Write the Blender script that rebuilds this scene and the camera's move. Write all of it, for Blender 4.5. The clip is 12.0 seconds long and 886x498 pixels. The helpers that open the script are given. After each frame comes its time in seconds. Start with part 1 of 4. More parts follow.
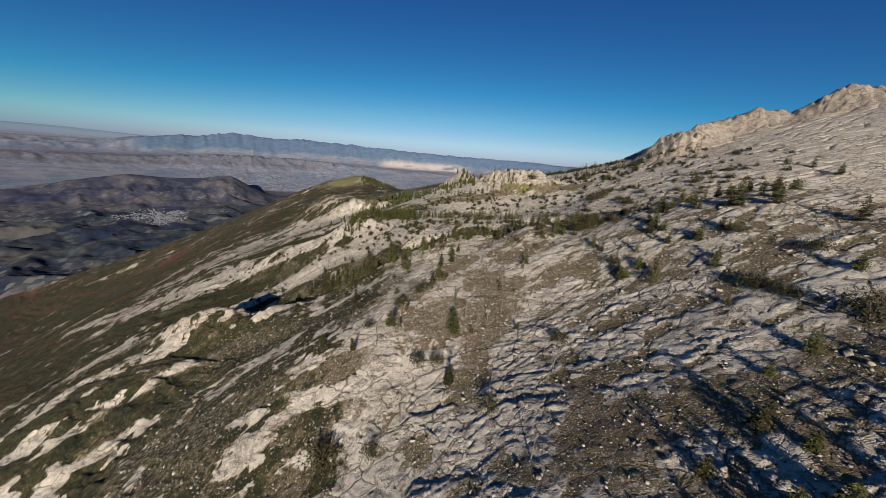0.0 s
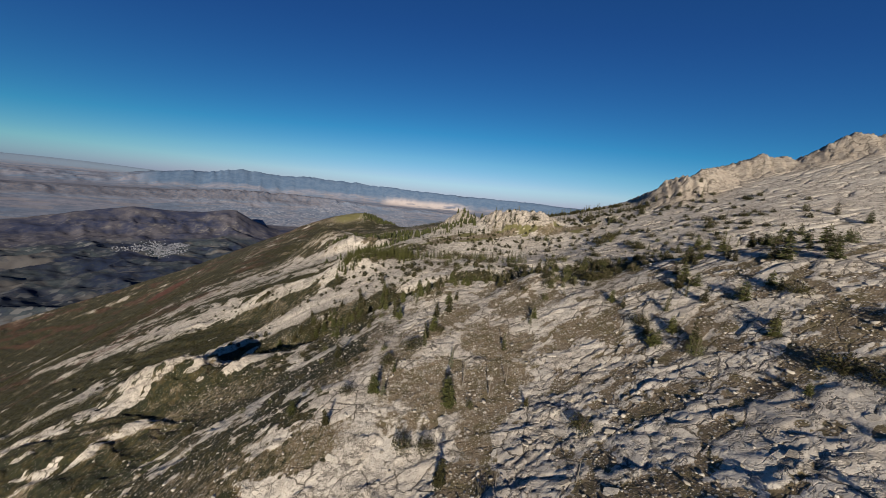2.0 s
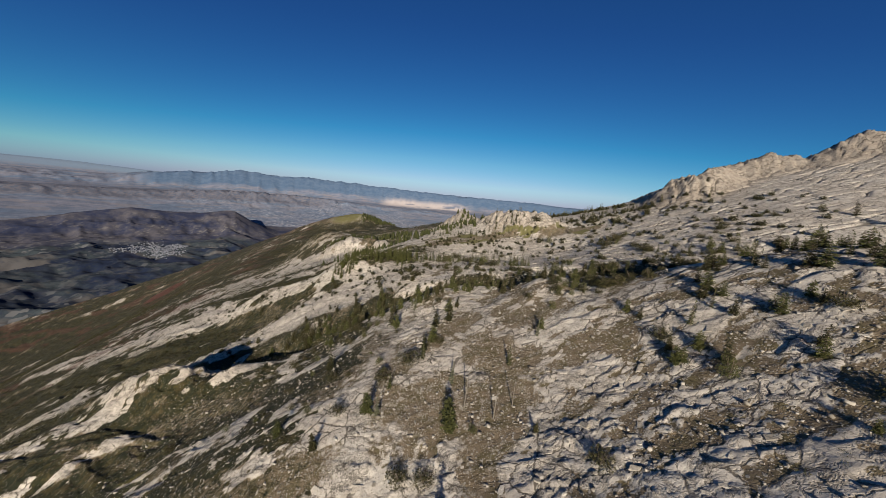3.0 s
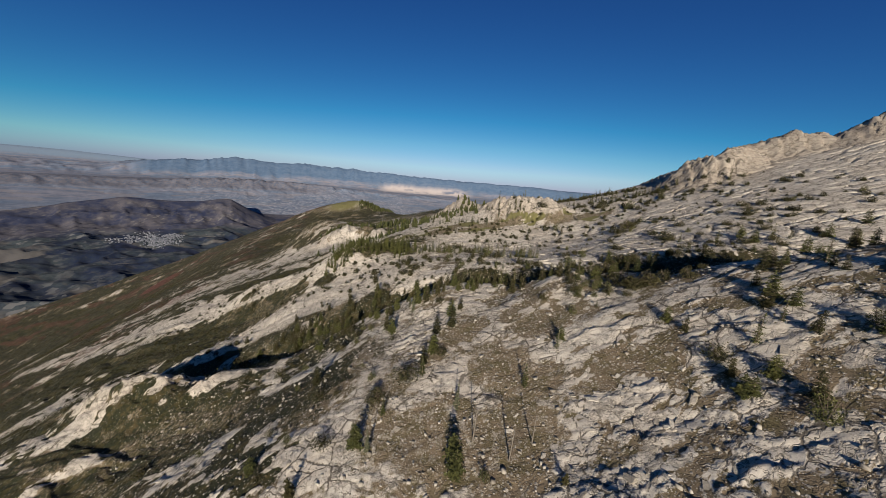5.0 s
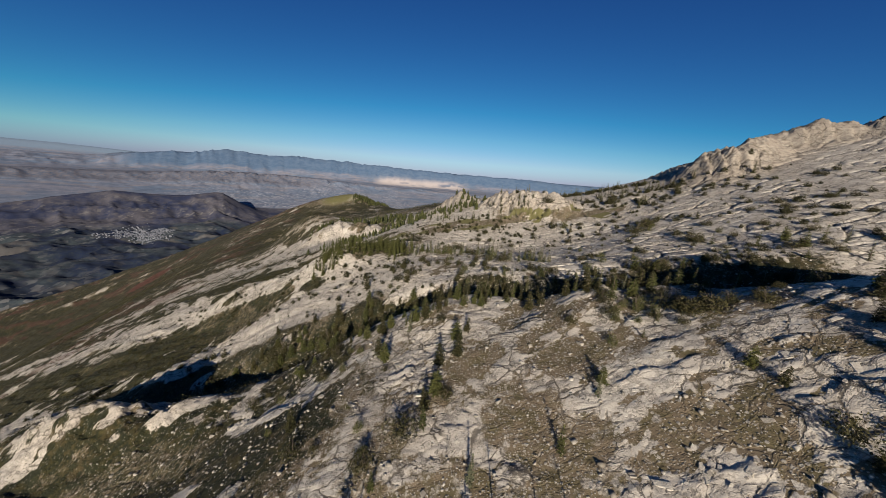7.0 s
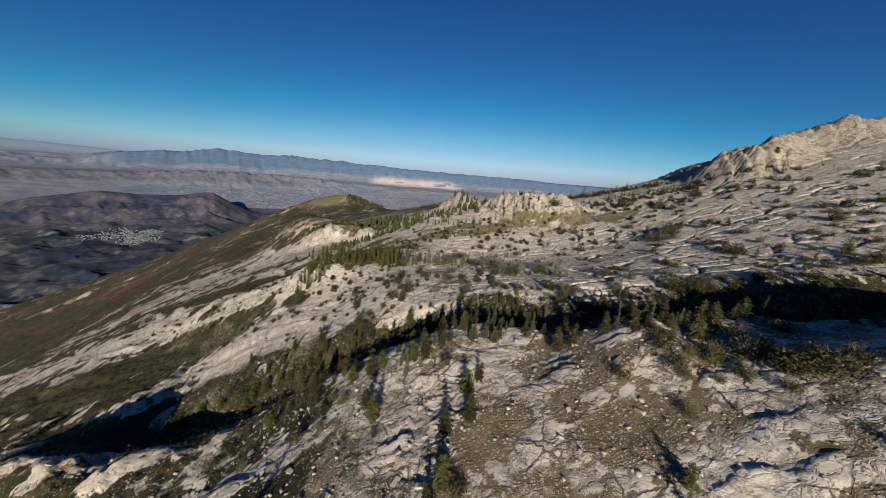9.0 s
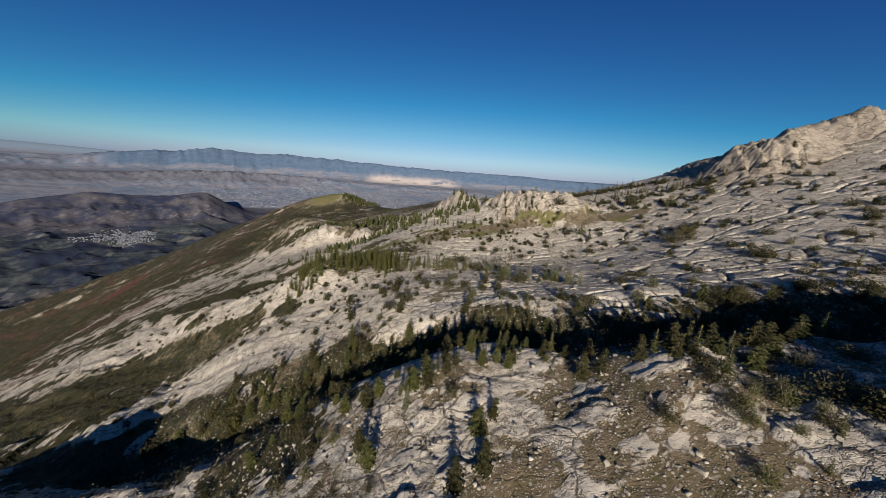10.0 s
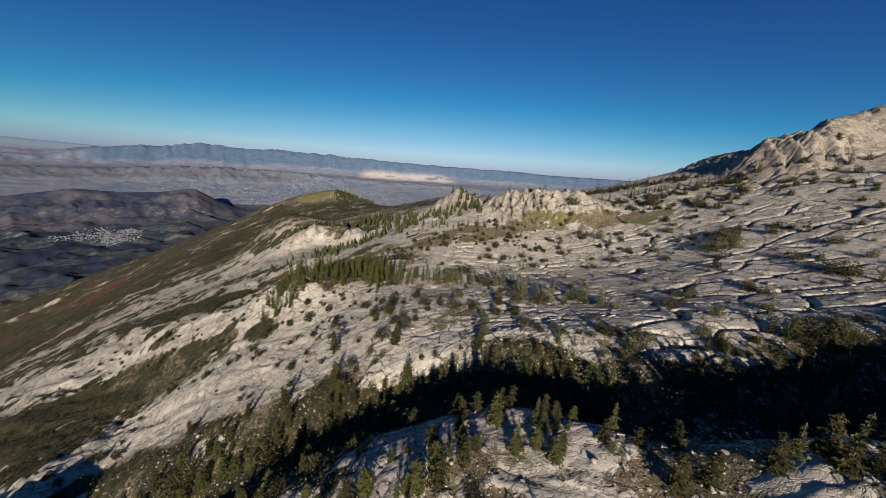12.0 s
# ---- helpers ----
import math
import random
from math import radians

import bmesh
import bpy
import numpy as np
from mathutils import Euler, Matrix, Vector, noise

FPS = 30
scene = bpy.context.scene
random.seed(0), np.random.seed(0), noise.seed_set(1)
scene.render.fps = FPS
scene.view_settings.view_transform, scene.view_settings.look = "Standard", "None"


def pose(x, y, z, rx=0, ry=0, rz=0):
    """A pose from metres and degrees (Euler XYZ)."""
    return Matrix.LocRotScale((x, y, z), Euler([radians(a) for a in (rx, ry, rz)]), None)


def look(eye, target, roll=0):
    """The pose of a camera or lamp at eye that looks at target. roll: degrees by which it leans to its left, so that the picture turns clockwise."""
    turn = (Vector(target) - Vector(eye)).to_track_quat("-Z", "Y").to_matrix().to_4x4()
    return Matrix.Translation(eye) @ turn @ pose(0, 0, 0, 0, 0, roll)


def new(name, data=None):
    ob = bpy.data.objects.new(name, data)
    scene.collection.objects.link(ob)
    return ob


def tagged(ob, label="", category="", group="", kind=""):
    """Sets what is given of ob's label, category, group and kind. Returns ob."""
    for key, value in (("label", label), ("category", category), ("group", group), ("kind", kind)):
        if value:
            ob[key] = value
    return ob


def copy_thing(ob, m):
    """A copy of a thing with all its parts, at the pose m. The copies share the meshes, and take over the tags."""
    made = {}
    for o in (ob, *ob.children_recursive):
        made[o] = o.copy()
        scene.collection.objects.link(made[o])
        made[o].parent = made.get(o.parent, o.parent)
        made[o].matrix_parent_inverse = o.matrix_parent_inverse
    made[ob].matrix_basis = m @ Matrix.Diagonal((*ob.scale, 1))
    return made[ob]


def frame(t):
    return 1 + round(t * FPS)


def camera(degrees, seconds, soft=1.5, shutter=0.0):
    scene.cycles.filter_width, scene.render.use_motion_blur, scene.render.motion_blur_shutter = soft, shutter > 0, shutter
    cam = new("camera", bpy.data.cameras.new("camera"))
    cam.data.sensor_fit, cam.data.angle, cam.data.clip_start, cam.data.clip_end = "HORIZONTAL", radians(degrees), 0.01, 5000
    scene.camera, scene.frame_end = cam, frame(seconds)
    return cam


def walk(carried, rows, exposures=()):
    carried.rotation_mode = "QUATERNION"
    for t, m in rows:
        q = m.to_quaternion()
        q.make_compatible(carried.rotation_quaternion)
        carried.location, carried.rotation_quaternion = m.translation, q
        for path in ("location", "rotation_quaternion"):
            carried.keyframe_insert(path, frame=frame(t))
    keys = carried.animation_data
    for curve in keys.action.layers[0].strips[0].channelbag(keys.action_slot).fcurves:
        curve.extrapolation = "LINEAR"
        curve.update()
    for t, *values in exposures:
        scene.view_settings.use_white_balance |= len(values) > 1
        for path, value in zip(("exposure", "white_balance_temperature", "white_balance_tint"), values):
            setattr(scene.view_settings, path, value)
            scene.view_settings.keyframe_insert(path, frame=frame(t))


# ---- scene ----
# ---------------------------------------------------------------- camera
cam = camera(109.4, 12.0, soft=0.85)
PATH = [  # seconds, place in metres, turn in degrees
    (0.0, -0.00, 0.00, 100.00, 74.10, -4.20, -0.00),
    (0.5, 0.76, 4.48, 100.17, 76.42, -4.25, -0.05),
    (1.0, 1.30, 8.83, 100.41, 78.44, -4.57, 0.06),
    (1.5, 1.65, 13.41, 100.60, 80.28, -5.11, 0.20),
    (2.0, 1.79, 18.37, 100.71, 80.84, -5.28, 0.34),
    (2.5, 1.84, 23.68, 100.77, 80.90, -5.31, 0.33),
    (3.0, 1.76, 28.83, 100.98, 80.89, -5.16, 0.24),
    (5.0, 1.16, 49.38, 101.86, 78.26, -4.46, 0.06),
    (5.5, 0.45, 55.90, 102.01, 77.37, -4.38, -0.26),
    (6.0, -0.25, 62.55, 102.14, 77.02, -4.41, -0.42),
    (6.5, -0.85, 68.99, 102.36, 76.89, -4.26, -0.55),
    (7.0, -1.45, 75.24, 102.61, 77.06, -4.40, -0.69),
    (9.0, -4.06, 102.71, 103.70, 77.03, -4.37, -1.55),
    (9.5, -4.80, 110.01, 104.04, 76.90, -4.04, -1.88),
    (10.0, -5.55, 117.87, 104.37, 76.63, -3.85, -2.12),
    (10.5, -6.27, 125.68, 104.42, 76.55, -3.89, -2.36),
    (11.0, -6.99, 133.68, 104.52, 76.33, -3.79, -2.65),
    (11.5, -7.76, 141.55, 104.77, 76.19, -3.77, -2.97),
    (12.0, -8.51, 149.49, 105.11, 75.91, -3.77, -3.14),
]
walk(cam, [(t, pose(*place)) for t, *place in PATH])

scene.view_settings.exposure = 0.81

# ---------------------------------------------------------------- sky and sun
SUN_HEIGHT, SUN_SIDE = 16.0, 182.0  # degrees above the horizon; compass from +y, clockwise
world = bpy.data.worlds.new("sky")
scene.world = world
world.use_nodes = True
sky = world.node_tree.nodes.new("ShaderNodeTexSky")
sky.sky_type, sky.sun_disc = "NISHITA", False
sky.sun_elevation, sky.sun_rotation = radians(SUN_HEIGHT), radians(SUN_SIDE)
sky.altitude, sky.air_density, sky.dust_density, sky.ozone_density = 2800, 1.0, 0.9, 4.0
back = world.node_tree.nodes["Background"]
back.inputs["Strength"].default_value = 0.080
# high dry air: a deep blue overhead that pales towards the horizon
air = world.node_tree
split = air.nodes.new("ShaderNodeSeparateColor")
air.links.new(sky.outputs[0], split.inputs[0])
haze = air.nodes.new("ShaderNodeMapRange")
haze.inputs["From Min"].default_value, haze.inputs["From Max"].default_value = 1.0, 8.0
air.links.new(split.outputs[1], haze.inputs["Value"])
clear = air.nodes.new("ShaderNodeValToRGB")
for at, r, g, b in ((0.08, 0.13, 0.33, 0.53), (0.38, 0.17, 0.52, 0.56), (0.60, 0.42, 0.60, 0.56), (0.86, 0.62, 0.59, 0.57)):
    stop = clear.color_ramp.elements.new(at)
    stop.color = (r, g, b, 1)
clear.color_ramp.elements.remove(clear.color_ramp.elements[0])
clear.color_ramp.elements.remove(clear.color_ramp.elements[-1])
air.links.new(haze.outputs[0], clear.inputs[0])
# greyer sky away from the point opposite the sun, lens falloff painted in
green_over_blue = air.nodes.new("ShaderNodeMath")
green_over_blue.operation = "DIVIDE"
air.links.new(split.outputs[1], green_over_blue.inputs[0])
air.links.new(split.outputs[2], green_over_blue.inputs[1])
grey = air.nodes.new("ShaderNodeMapRange")
grey.inputs["From Min"].default_value, grey.inputs["From Max"].default_value = 0.80, 1.12
air.links.new(green_over_blue.outputs[0], grey.inputs["Value"])
dim = air.nodes.new("ShaderNodeMix")
dim.data_type, dim.blend_type = "RGBA", "MULTIPLY"
dim.inputs[7].default_value = (0.60, 0.56, 0.88, 1)
air.links.new(grey.outputs[0], dim.inputs[0])
air.links.new(clear.outputs[0], dim.inputs[6])
tint = air.nodes.new("ShaderNodeMix")
tint.data_type, tint.blend_type = "RGBA", "MULTIPLY"
tint.inputs[0].default_value = 1.0
air.links.new(sky.outputs[0], tint.inputs[6])
air.links.new(dim.outputs[2], tint.inputs[7])
air.links.new(tint.outputs[2], back.inputs["Color"])

lamp = bpy.data.lights.new("sun", "SUN")
lamp.energy, lamp.angle, lamp.color = 4.7, radians(0.5), (1.0, 0.87, 0.70)
sun = new("sun", lamp)
a, e = radians(SUN_SIDE), radians(SUN_HEIGHT)
sun.matrix_world = look((math.sin(a) * math.cos(e) * 500, math.cos(a) * math.cos(e) * 500, math.sin(e) * 500), (0, 0, 0))


# ---------------------------------------------------------------- materials
class Nodes:
    """A short way to write node materials."""

    def __init__(self, name):
        self.material = bpy.data.materials.new(name)
        self.material.use_nodes = True
        self.tree = self.material.node_tree
        self.surface = self.tree.nodes["Principled BSDF"]
        self.surface.inputs["Specular IOR Level"].default_value = 0.25
        self.place = self.add("ShaderNodeNewGeometry").outputs["Position"]

    def add(self, kind, **sockets):
        node = self.tree.nodes.new(kind)
        for key, value in sockets.items():
            self.put(node, key.replace("_", " "), value)
        return node

    def put(self, node, key, value):
        socket = node.inputs[int(key[1:])] if key[0] == "i" and key[1:].isdigit() else node.inputs[key]
        if isinstance(value, bpy.types.NodeSocket):
            self.tree.links.new(value, socket)
        else:
            socket.default_value = value

    def stretched(self, scale, turn=0.0, source=None):
        m = self.add("ShaderNodeMapping", Vector=source or self.place, Scale=scale, Rotation=(0, 0, radians(turn)))
        return m.outputs[0]

    def noise(self, scale, detail=4.0, rough=0.6, vector=None, distortion=0.0):
        n = self.add("ShaderNodeTexNoise", Vector=vector or self.place, Scale=scale, Detail=detail, Roughness=rough, Distortion=distortion)
        return n.outputs["Fac"]

    def voronoi(self, scale, feature="F1", vector=None, output="Distance", jitter=1.0):
        n = self.add("ShaderNodeTexVoronoi", Vector=vector or self.place, Scale=scale, Randomness=jitter)
        n.feature = feature
        return n.outputs[output]

    def ramp(self, fac, *stops):
        n = self.add("ShaderNodeValToRGB", Fac=fac)
        n.color_ramp.elements.remove(n.color_ramp.elements[1])
        for i, (at, colour) in enumerate(stops):
            el = n.color_ramp.elements[0] if i == 0 else n.color_ramp.elements.new(at)
            el.position = at
            el.color = (*colour, 1) if isinstance(colour, tuple) else (colour, colour, colour, 1)
        return n.outputs["Color"]

    def mix(self, fac, a, b, blend="MIX"):
        n = self.tree.nodes.new("ShaderNodeMix")
        n.data_type, n.blend_type = "RGBA", blend
        for i, v in ((0, fac), (6, a), (7, b)):
            if isinstance(v, bpy.types.NodeSocket):
                self.tree.links.new(v, n.inputs[i])
            else:
                n.inputs[i].default_value = (*v, 1) if isinstance(v, tuple) else v
        return n.outputs[2]

    def math(self, op, a, b=0.0, c=0.0):
        n = self.tree.nodes.new("ShaderNodeMath")
        n.operation = op
        for i, v in enumerate((a, b, c)):
            if isinstance(v, bpy.types.NodeSocket):
                self.tree.links.new(v, n.inputs[i])
            else:
                n.inputs[i].default_value = v
        return n.outputs[0]

    def attribute(self, name):
        n = self.add("ShaderNodeAttribute")
        n.attribute_name = name
        return n.outputs["Fac"]

    def random(self):
        return self.add("ShaderNodeObjectInfo").outputs["Random"]

    def island(self):
        return self.add("ShaderNodeNewGeometry").outputs["Random Per Island"]

    def bump(self, height, strength=0.5, distance=0.2, normal=None):
        n = self.add("ShaderNodeBump", Height=height, Strength=strength, Distance=distance)
        if normal:
            self.put(n, "Normal", normal)
        return n.outputs[0]

    def finish(self, colour, rough=0.85, normal=None):
        self.put(self.surface, "Base Color", (*colour, 1) if isinstance(colour, tuple) else colour)
        self.put(self.surface, "Roughness", rough)
        if normal:
            self.put(self.surface, "Normal", normal)
        return self.material


def hillside_material():
    n = Nodes("limestone_hillside")
    big, mid, fine = n.noise(0.035, 5), n.noise(0.35, 6, 0.68), n.noise(2.6, 5, 0.72)
    bent = n.add("ShaderNodeVectorMath", i0=n.add("ShaderNodeTexNoise", Vector=n.place, Scale=0.10, Detail=5.0, Roughness=0.6).outputs["Color"], i1=(9.0, 9.0, 9.0), i2=n.place)
    bent.operation = "MULTIPLY_ADD"
    bent = bent.outputs[0]
    # pale limestone: broad tints, weather streaks down the slope, lichen, dark joints
    rock = n.mix(n.ramp(big, (0.35, 0.0), (0.65, 1.0)), (0.405, 0.368, 0.322), (0.50, 0.468, 0.418))
    rock = n.mix(n.ramp(mid, (0.44, 0.0), (0.70, 0.7)), rock, (0.31, 0.285, 0.25))
    streak = n.noise(1.0, 5, 0.68, n.stretched((0.10, 0.75, 0.4), -14, bent))
    rock = n.mix(n.ramp(streak, (0.52, 0.0), (0.70, 0.55)), rock, (0.22, 0.205, 0.185))
    rock = n.mix(n.ramp(fine, (0.56, 0.0), (0.74, 0.5)), rock, (0.17, 0.155, 0.135))

    def seams(scale, squeeze, turn, width, detail):
        f = n.noise(scale, detail, 0.6, n.stretched(squeeze, turn, bent))
        return n.ramp(n.math("ABSOLUTE", n.math("SUBTRACT", f, 0.5)), (0.0, 1.0), (width, 0.0))

    some = n.ramp(n.noise(0.13, 5, 0.65), (0.40, 0.0), (0.56, 1.0))
    other = n.ramp(n.noise(0.09, 5, 0.65, n.stretched((1, 1, 1), 70)), (0.42, 0.0), (0.56, 1.0))
    shaken = n.add("ShaderNodeVectorMath", i0=n.add("ShaderNodeTexNoise", Vector=n.place, Scale=0.45, Detail=4.0, Roughness=0.65).outputs["Color"], i1=(2.6, 2.6, 2.6), i2=n.place)
    shaken.operation = "MULTIPLY_ADD"
    shaken = shaken.outputs[0]

    def joints(scale, squeeze, turn, width):
        return n.ramp(n.voronoi(scale, "DISTANCE_TO_EDGE", n.stretched(squeeze, turn, shaken)), (0.3 * width, 1.0), (width, 0.0))

    cracks = n.math("MULTIPLY", seams(0.085, (0.75, 1.2, 0.8), -18, 0.018, 4), some)
    cracks = n.math("MAXIMUM", cracks, n.math("MULTIPLY", seams(0.19, (0.7, 1.2, 0.8), 32, 0.024, 4), other))
    cracks = n.math("MAXIMUM", cracks, n.math("MULTIPLY", seams(0.42, (0.6, 1.2, 0.8), -40, 0.032, 3), n.math("MULTIPLY", some, 0.85)))
    cracks = n.math("MAXIMUM", cracks, n.math("MULTIPLY", joints(0.15, (0.75, 1.15, 0.8), -24, 0.045), n.ramp(n.noise(0.05, 5, 0.65), (0.42, 0.0), (0.52, 1.0))))
    cracks = n.math("MAXIMUM", cracks, n.math("MULTIPLY", joints(0.36, (0.8, 1.15, 0.8), 20, 0.065), n.ramp(n.noise(0.12, 5, 0.65, n.stretched((1, 1, 1), 40)), (0.48, 0.0), (0.56, 0.45))))
    dirt = n.ramp(n.math("ADD", n.attribute("crack"), n.math("MULTIPLY", n.math("SUBTRACT", fine, 0.5), 0.8)), (0.45, 0.0), (0.75, 0.9))
    cracks = n.math("MAXIMUM", cracks, dirt)
    tan = n.mix(n.ramp(n.noise(0.16, 5, 0.65, n.stretched((1, 1, 2.2), 30)), (0.38, 0.0), (0.62, 1.0)), (0.255, 0.226, 0.190), (0.200, 0.163, 0.130))
    rock = n.mix(n.math("MULTIPLY", n.attribute("crag"), n.ramp(mid, (0.30, 0.95), (0.75, 0.55))), rock, tan)
    rock = n.mix(n.math("MULTIPLY", cracks, 0.88), rock, (0.050, 0.042, 0.033))
    # thin soil with broken stone
    soil = n.mix(mid, (0.075, 0.057, 0.036), (0.205, 0.162, 0.112))
    soil = n.mix(n.ramp(n.noise(0.22, 5, 0.65), (0.45, 0.0), (0.6, 0.7)), soil, (0.075, 0.066, 0.030))
    chips = []
    for scale, share in ((0.9, 0.56), (1.9, 0.42)):
        colour = n.add("ShaderNodeSeparateColor", Color=n.voronoi(scale, "F1", None, "Color")).outputs[0]
        chips.append(n.math("MULTIPLY", n.ramp(n.voronoi(scale), (0.26, 1.0), (0.36, 0.0)), n.ramp(colour, (share, 0.0), (share + 0.03, 1.0))))
    chip = n.math("MAXIMUM", chips[0], chips[1])
    soil = n.mix(chip, soil, n.mix(fine, (0.37, 0.345, 0.305), (0.19, 0.172, 0.145)))
    # low scrub and dry grass
    green = n.mix(n.ramp(n.noise(0.5, 6, 0.72), (0.35, 0.0), (0.65, 1.0)), (0.017, 0.017, 0.006), (0.054, 0.046, 0.015))
    green = n.mix(n.ramp(n.noise(0.06, 5, 0.65), (0.47, 0.0), (0.62, 0.45)), green, (0.072, 0.052, 0.027))
    clump = n.ramp(n.noise(0.28, 4, 0.6), (0.45, 0.0), (0.55, 0.85))
    green = n.mix(clump, green, (0.014, 0.017, 0.007))
    green = n.mix(n.ramp(n.noise(0.11, 5, 0.68), (0.50, 0.0), (0.57, 0.8)), green, (0.012, 0.015, 0.007))
    green = n.mix(n.math("MULTIPLY", chips[0], 0.3), green, (0.30, 0.28, 0.24))
    hay = n.mix(n.noise(0.7, 5, 0.7), (0.078, 0.080, 0.026), (0.155, 0.142, 0.060))
    red = n.mix(mid, (0.070, 0.020, 0.018), (0.085, 0.044, 0.030))
    edge = n.math("MULTIPLY", n.math("SUBTRACT", n.noise(0.45, 6, 0.75), 0.5), 1.3)
    f_soil = n.ramp(n.math("ADD", n.attribute("soil"), edge), (0.40, 0.0), (0.62, 1.0))
    f_green = n.ramp(n.math("ADD", n.attribute("green"), edge), (0.42, 0.0), (0.62, 1.0))
    f_red = n.ramp(n.math("ADD", n.attribute("red"), edge), (0.42, 0.0), (0.70, 1.0))
    f_hay = n.ramp(n.math("ADD", n.attribute("grass"), edge), (0.42, 0.0), (0.62, 0.9))
    colour = n.mix(f_red, n.mix(f_hay, n.mix(f_green, n.mix(f_soil, rock, soil), green), hay), red)
    relief = n.math("ADD", n.math("MULTIPLY", mid, 0.8), n.math("MULTIPLY", fine, 0.18))
    relief = n.math("SUBTRACT", relief, n.math("MULTIPLY", cracks, 0.5))
    relief = n.math("ADD", relief, n.math("MULTIPLY", chip, n.math("MULTIPLY", f_soil, 0.35)))
    relief = n.math("ADD", relief, n.math("MULTIPLY", streak, 0.3))
    return n.finish(colour, 0.9, n.bump(relief, 0.8, 0.4))


def valley_material():
    n = Nodes("hazed_valley_floor")
    node = n.add("ShaderNodeAttribute")
    node.attribute_name = "true_place"
    km = node.outputs["Vector"]  # in kilometres
    wide, mid, fine, dotty = n.noise(0.35, 5, 0.6, km), n.noise(1.6, 6, 0.7, km), n.noise(7.0, 5, 0.7, km), n.noise(26.0, 4, 0.7, km)
    # plain and town: blue-grey distance haze is put into the base colours
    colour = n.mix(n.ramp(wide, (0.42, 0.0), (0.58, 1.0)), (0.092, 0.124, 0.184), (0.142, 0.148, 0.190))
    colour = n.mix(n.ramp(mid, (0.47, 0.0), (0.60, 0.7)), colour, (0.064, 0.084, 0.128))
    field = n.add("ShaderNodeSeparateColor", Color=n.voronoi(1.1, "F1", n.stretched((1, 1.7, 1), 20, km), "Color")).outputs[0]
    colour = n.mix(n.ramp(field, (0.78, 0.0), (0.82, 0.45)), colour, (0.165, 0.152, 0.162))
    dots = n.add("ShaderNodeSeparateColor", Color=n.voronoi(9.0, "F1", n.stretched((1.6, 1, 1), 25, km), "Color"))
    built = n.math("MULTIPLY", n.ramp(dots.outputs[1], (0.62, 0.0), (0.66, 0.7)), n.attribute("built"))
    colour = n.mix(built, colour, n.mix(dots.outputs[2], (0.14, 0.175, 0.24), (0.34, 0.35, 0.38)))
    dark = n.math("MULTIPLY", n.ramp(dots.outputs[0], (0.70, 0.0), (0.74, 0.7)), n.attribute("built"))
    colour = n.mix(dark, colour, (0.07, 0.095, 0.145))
    # woods: bluish haze and navy canyon shade are painted into the colour
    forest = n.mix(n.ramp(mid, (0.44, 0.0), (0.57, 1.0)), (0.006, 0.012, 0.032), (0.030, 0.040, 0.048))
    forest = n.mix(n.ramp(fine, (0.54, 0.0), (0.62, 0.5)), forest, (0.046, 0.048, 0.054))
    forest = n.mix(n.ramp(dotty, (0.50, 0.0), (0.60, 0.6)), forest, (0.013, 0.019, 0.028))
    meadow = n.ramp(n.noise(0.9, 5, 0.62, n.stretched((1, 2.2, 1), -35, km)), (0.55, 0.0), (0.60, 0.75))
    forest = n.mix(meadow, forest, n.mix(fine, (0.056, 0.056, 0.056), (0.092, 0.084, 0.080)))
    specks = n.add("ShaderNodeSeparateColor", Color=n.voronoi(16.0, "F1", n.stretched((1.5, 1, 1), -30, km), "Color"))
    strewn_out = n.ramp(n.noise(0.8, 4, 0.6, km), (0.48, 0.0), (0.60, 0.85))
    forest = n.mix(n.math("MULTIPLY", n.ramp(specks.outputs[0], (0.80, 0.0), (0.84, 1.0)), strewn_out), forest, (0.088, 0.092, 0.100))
    # broad navy patches stand in for shadows cast by the hills
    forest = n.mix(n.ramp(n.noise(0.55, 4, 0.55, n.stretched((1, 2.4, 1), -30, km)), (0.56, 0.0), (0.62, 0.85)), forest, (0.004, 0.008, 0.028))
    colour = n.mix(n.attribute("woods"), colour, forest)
    # moor: navy for shaded slopes, paler for lit ones, with blue haze mixed in
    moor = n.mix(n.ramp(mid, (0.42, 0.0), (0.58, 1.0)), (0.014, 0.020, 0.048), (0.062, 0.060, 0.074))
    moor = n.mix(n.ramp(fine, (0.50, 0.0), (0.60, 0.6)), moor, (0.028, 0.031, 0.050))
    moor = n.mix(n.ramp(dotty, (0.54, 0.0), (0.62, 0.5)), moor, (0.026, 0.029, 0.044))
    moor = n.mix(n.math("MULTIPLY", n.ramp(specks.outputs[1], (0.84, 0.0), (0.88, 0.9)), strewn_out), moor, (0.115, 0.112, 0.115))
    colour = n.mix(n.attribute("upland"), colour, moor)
    # farther hills and ranges, bluer with distance: air haze painted into their colour
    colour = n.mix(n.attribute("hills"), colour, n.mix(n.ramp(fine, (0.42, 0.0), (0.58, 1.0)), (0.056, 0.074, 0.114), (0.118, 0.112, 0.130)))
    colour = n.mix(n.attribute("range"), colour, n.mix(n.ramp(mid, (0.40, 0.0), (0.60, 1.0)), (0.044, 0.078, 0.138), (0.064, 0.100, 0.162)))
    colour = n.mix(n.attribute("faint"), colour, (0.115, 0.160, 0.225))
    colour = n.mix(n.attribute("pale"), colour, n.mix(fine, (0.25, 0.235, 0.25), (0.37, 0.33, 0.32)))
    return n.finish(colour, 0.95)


def leaf_material(name, dark, light, rough=0.75):
    n = Nodes(name)
    tone = n.math("ADD", n.math("MULTIPLY", n.island(), 0.6), n.math("MULTIPLY", n.random(), 0.4))
    return n.finish(n.mix(tone, dark, light), rough)


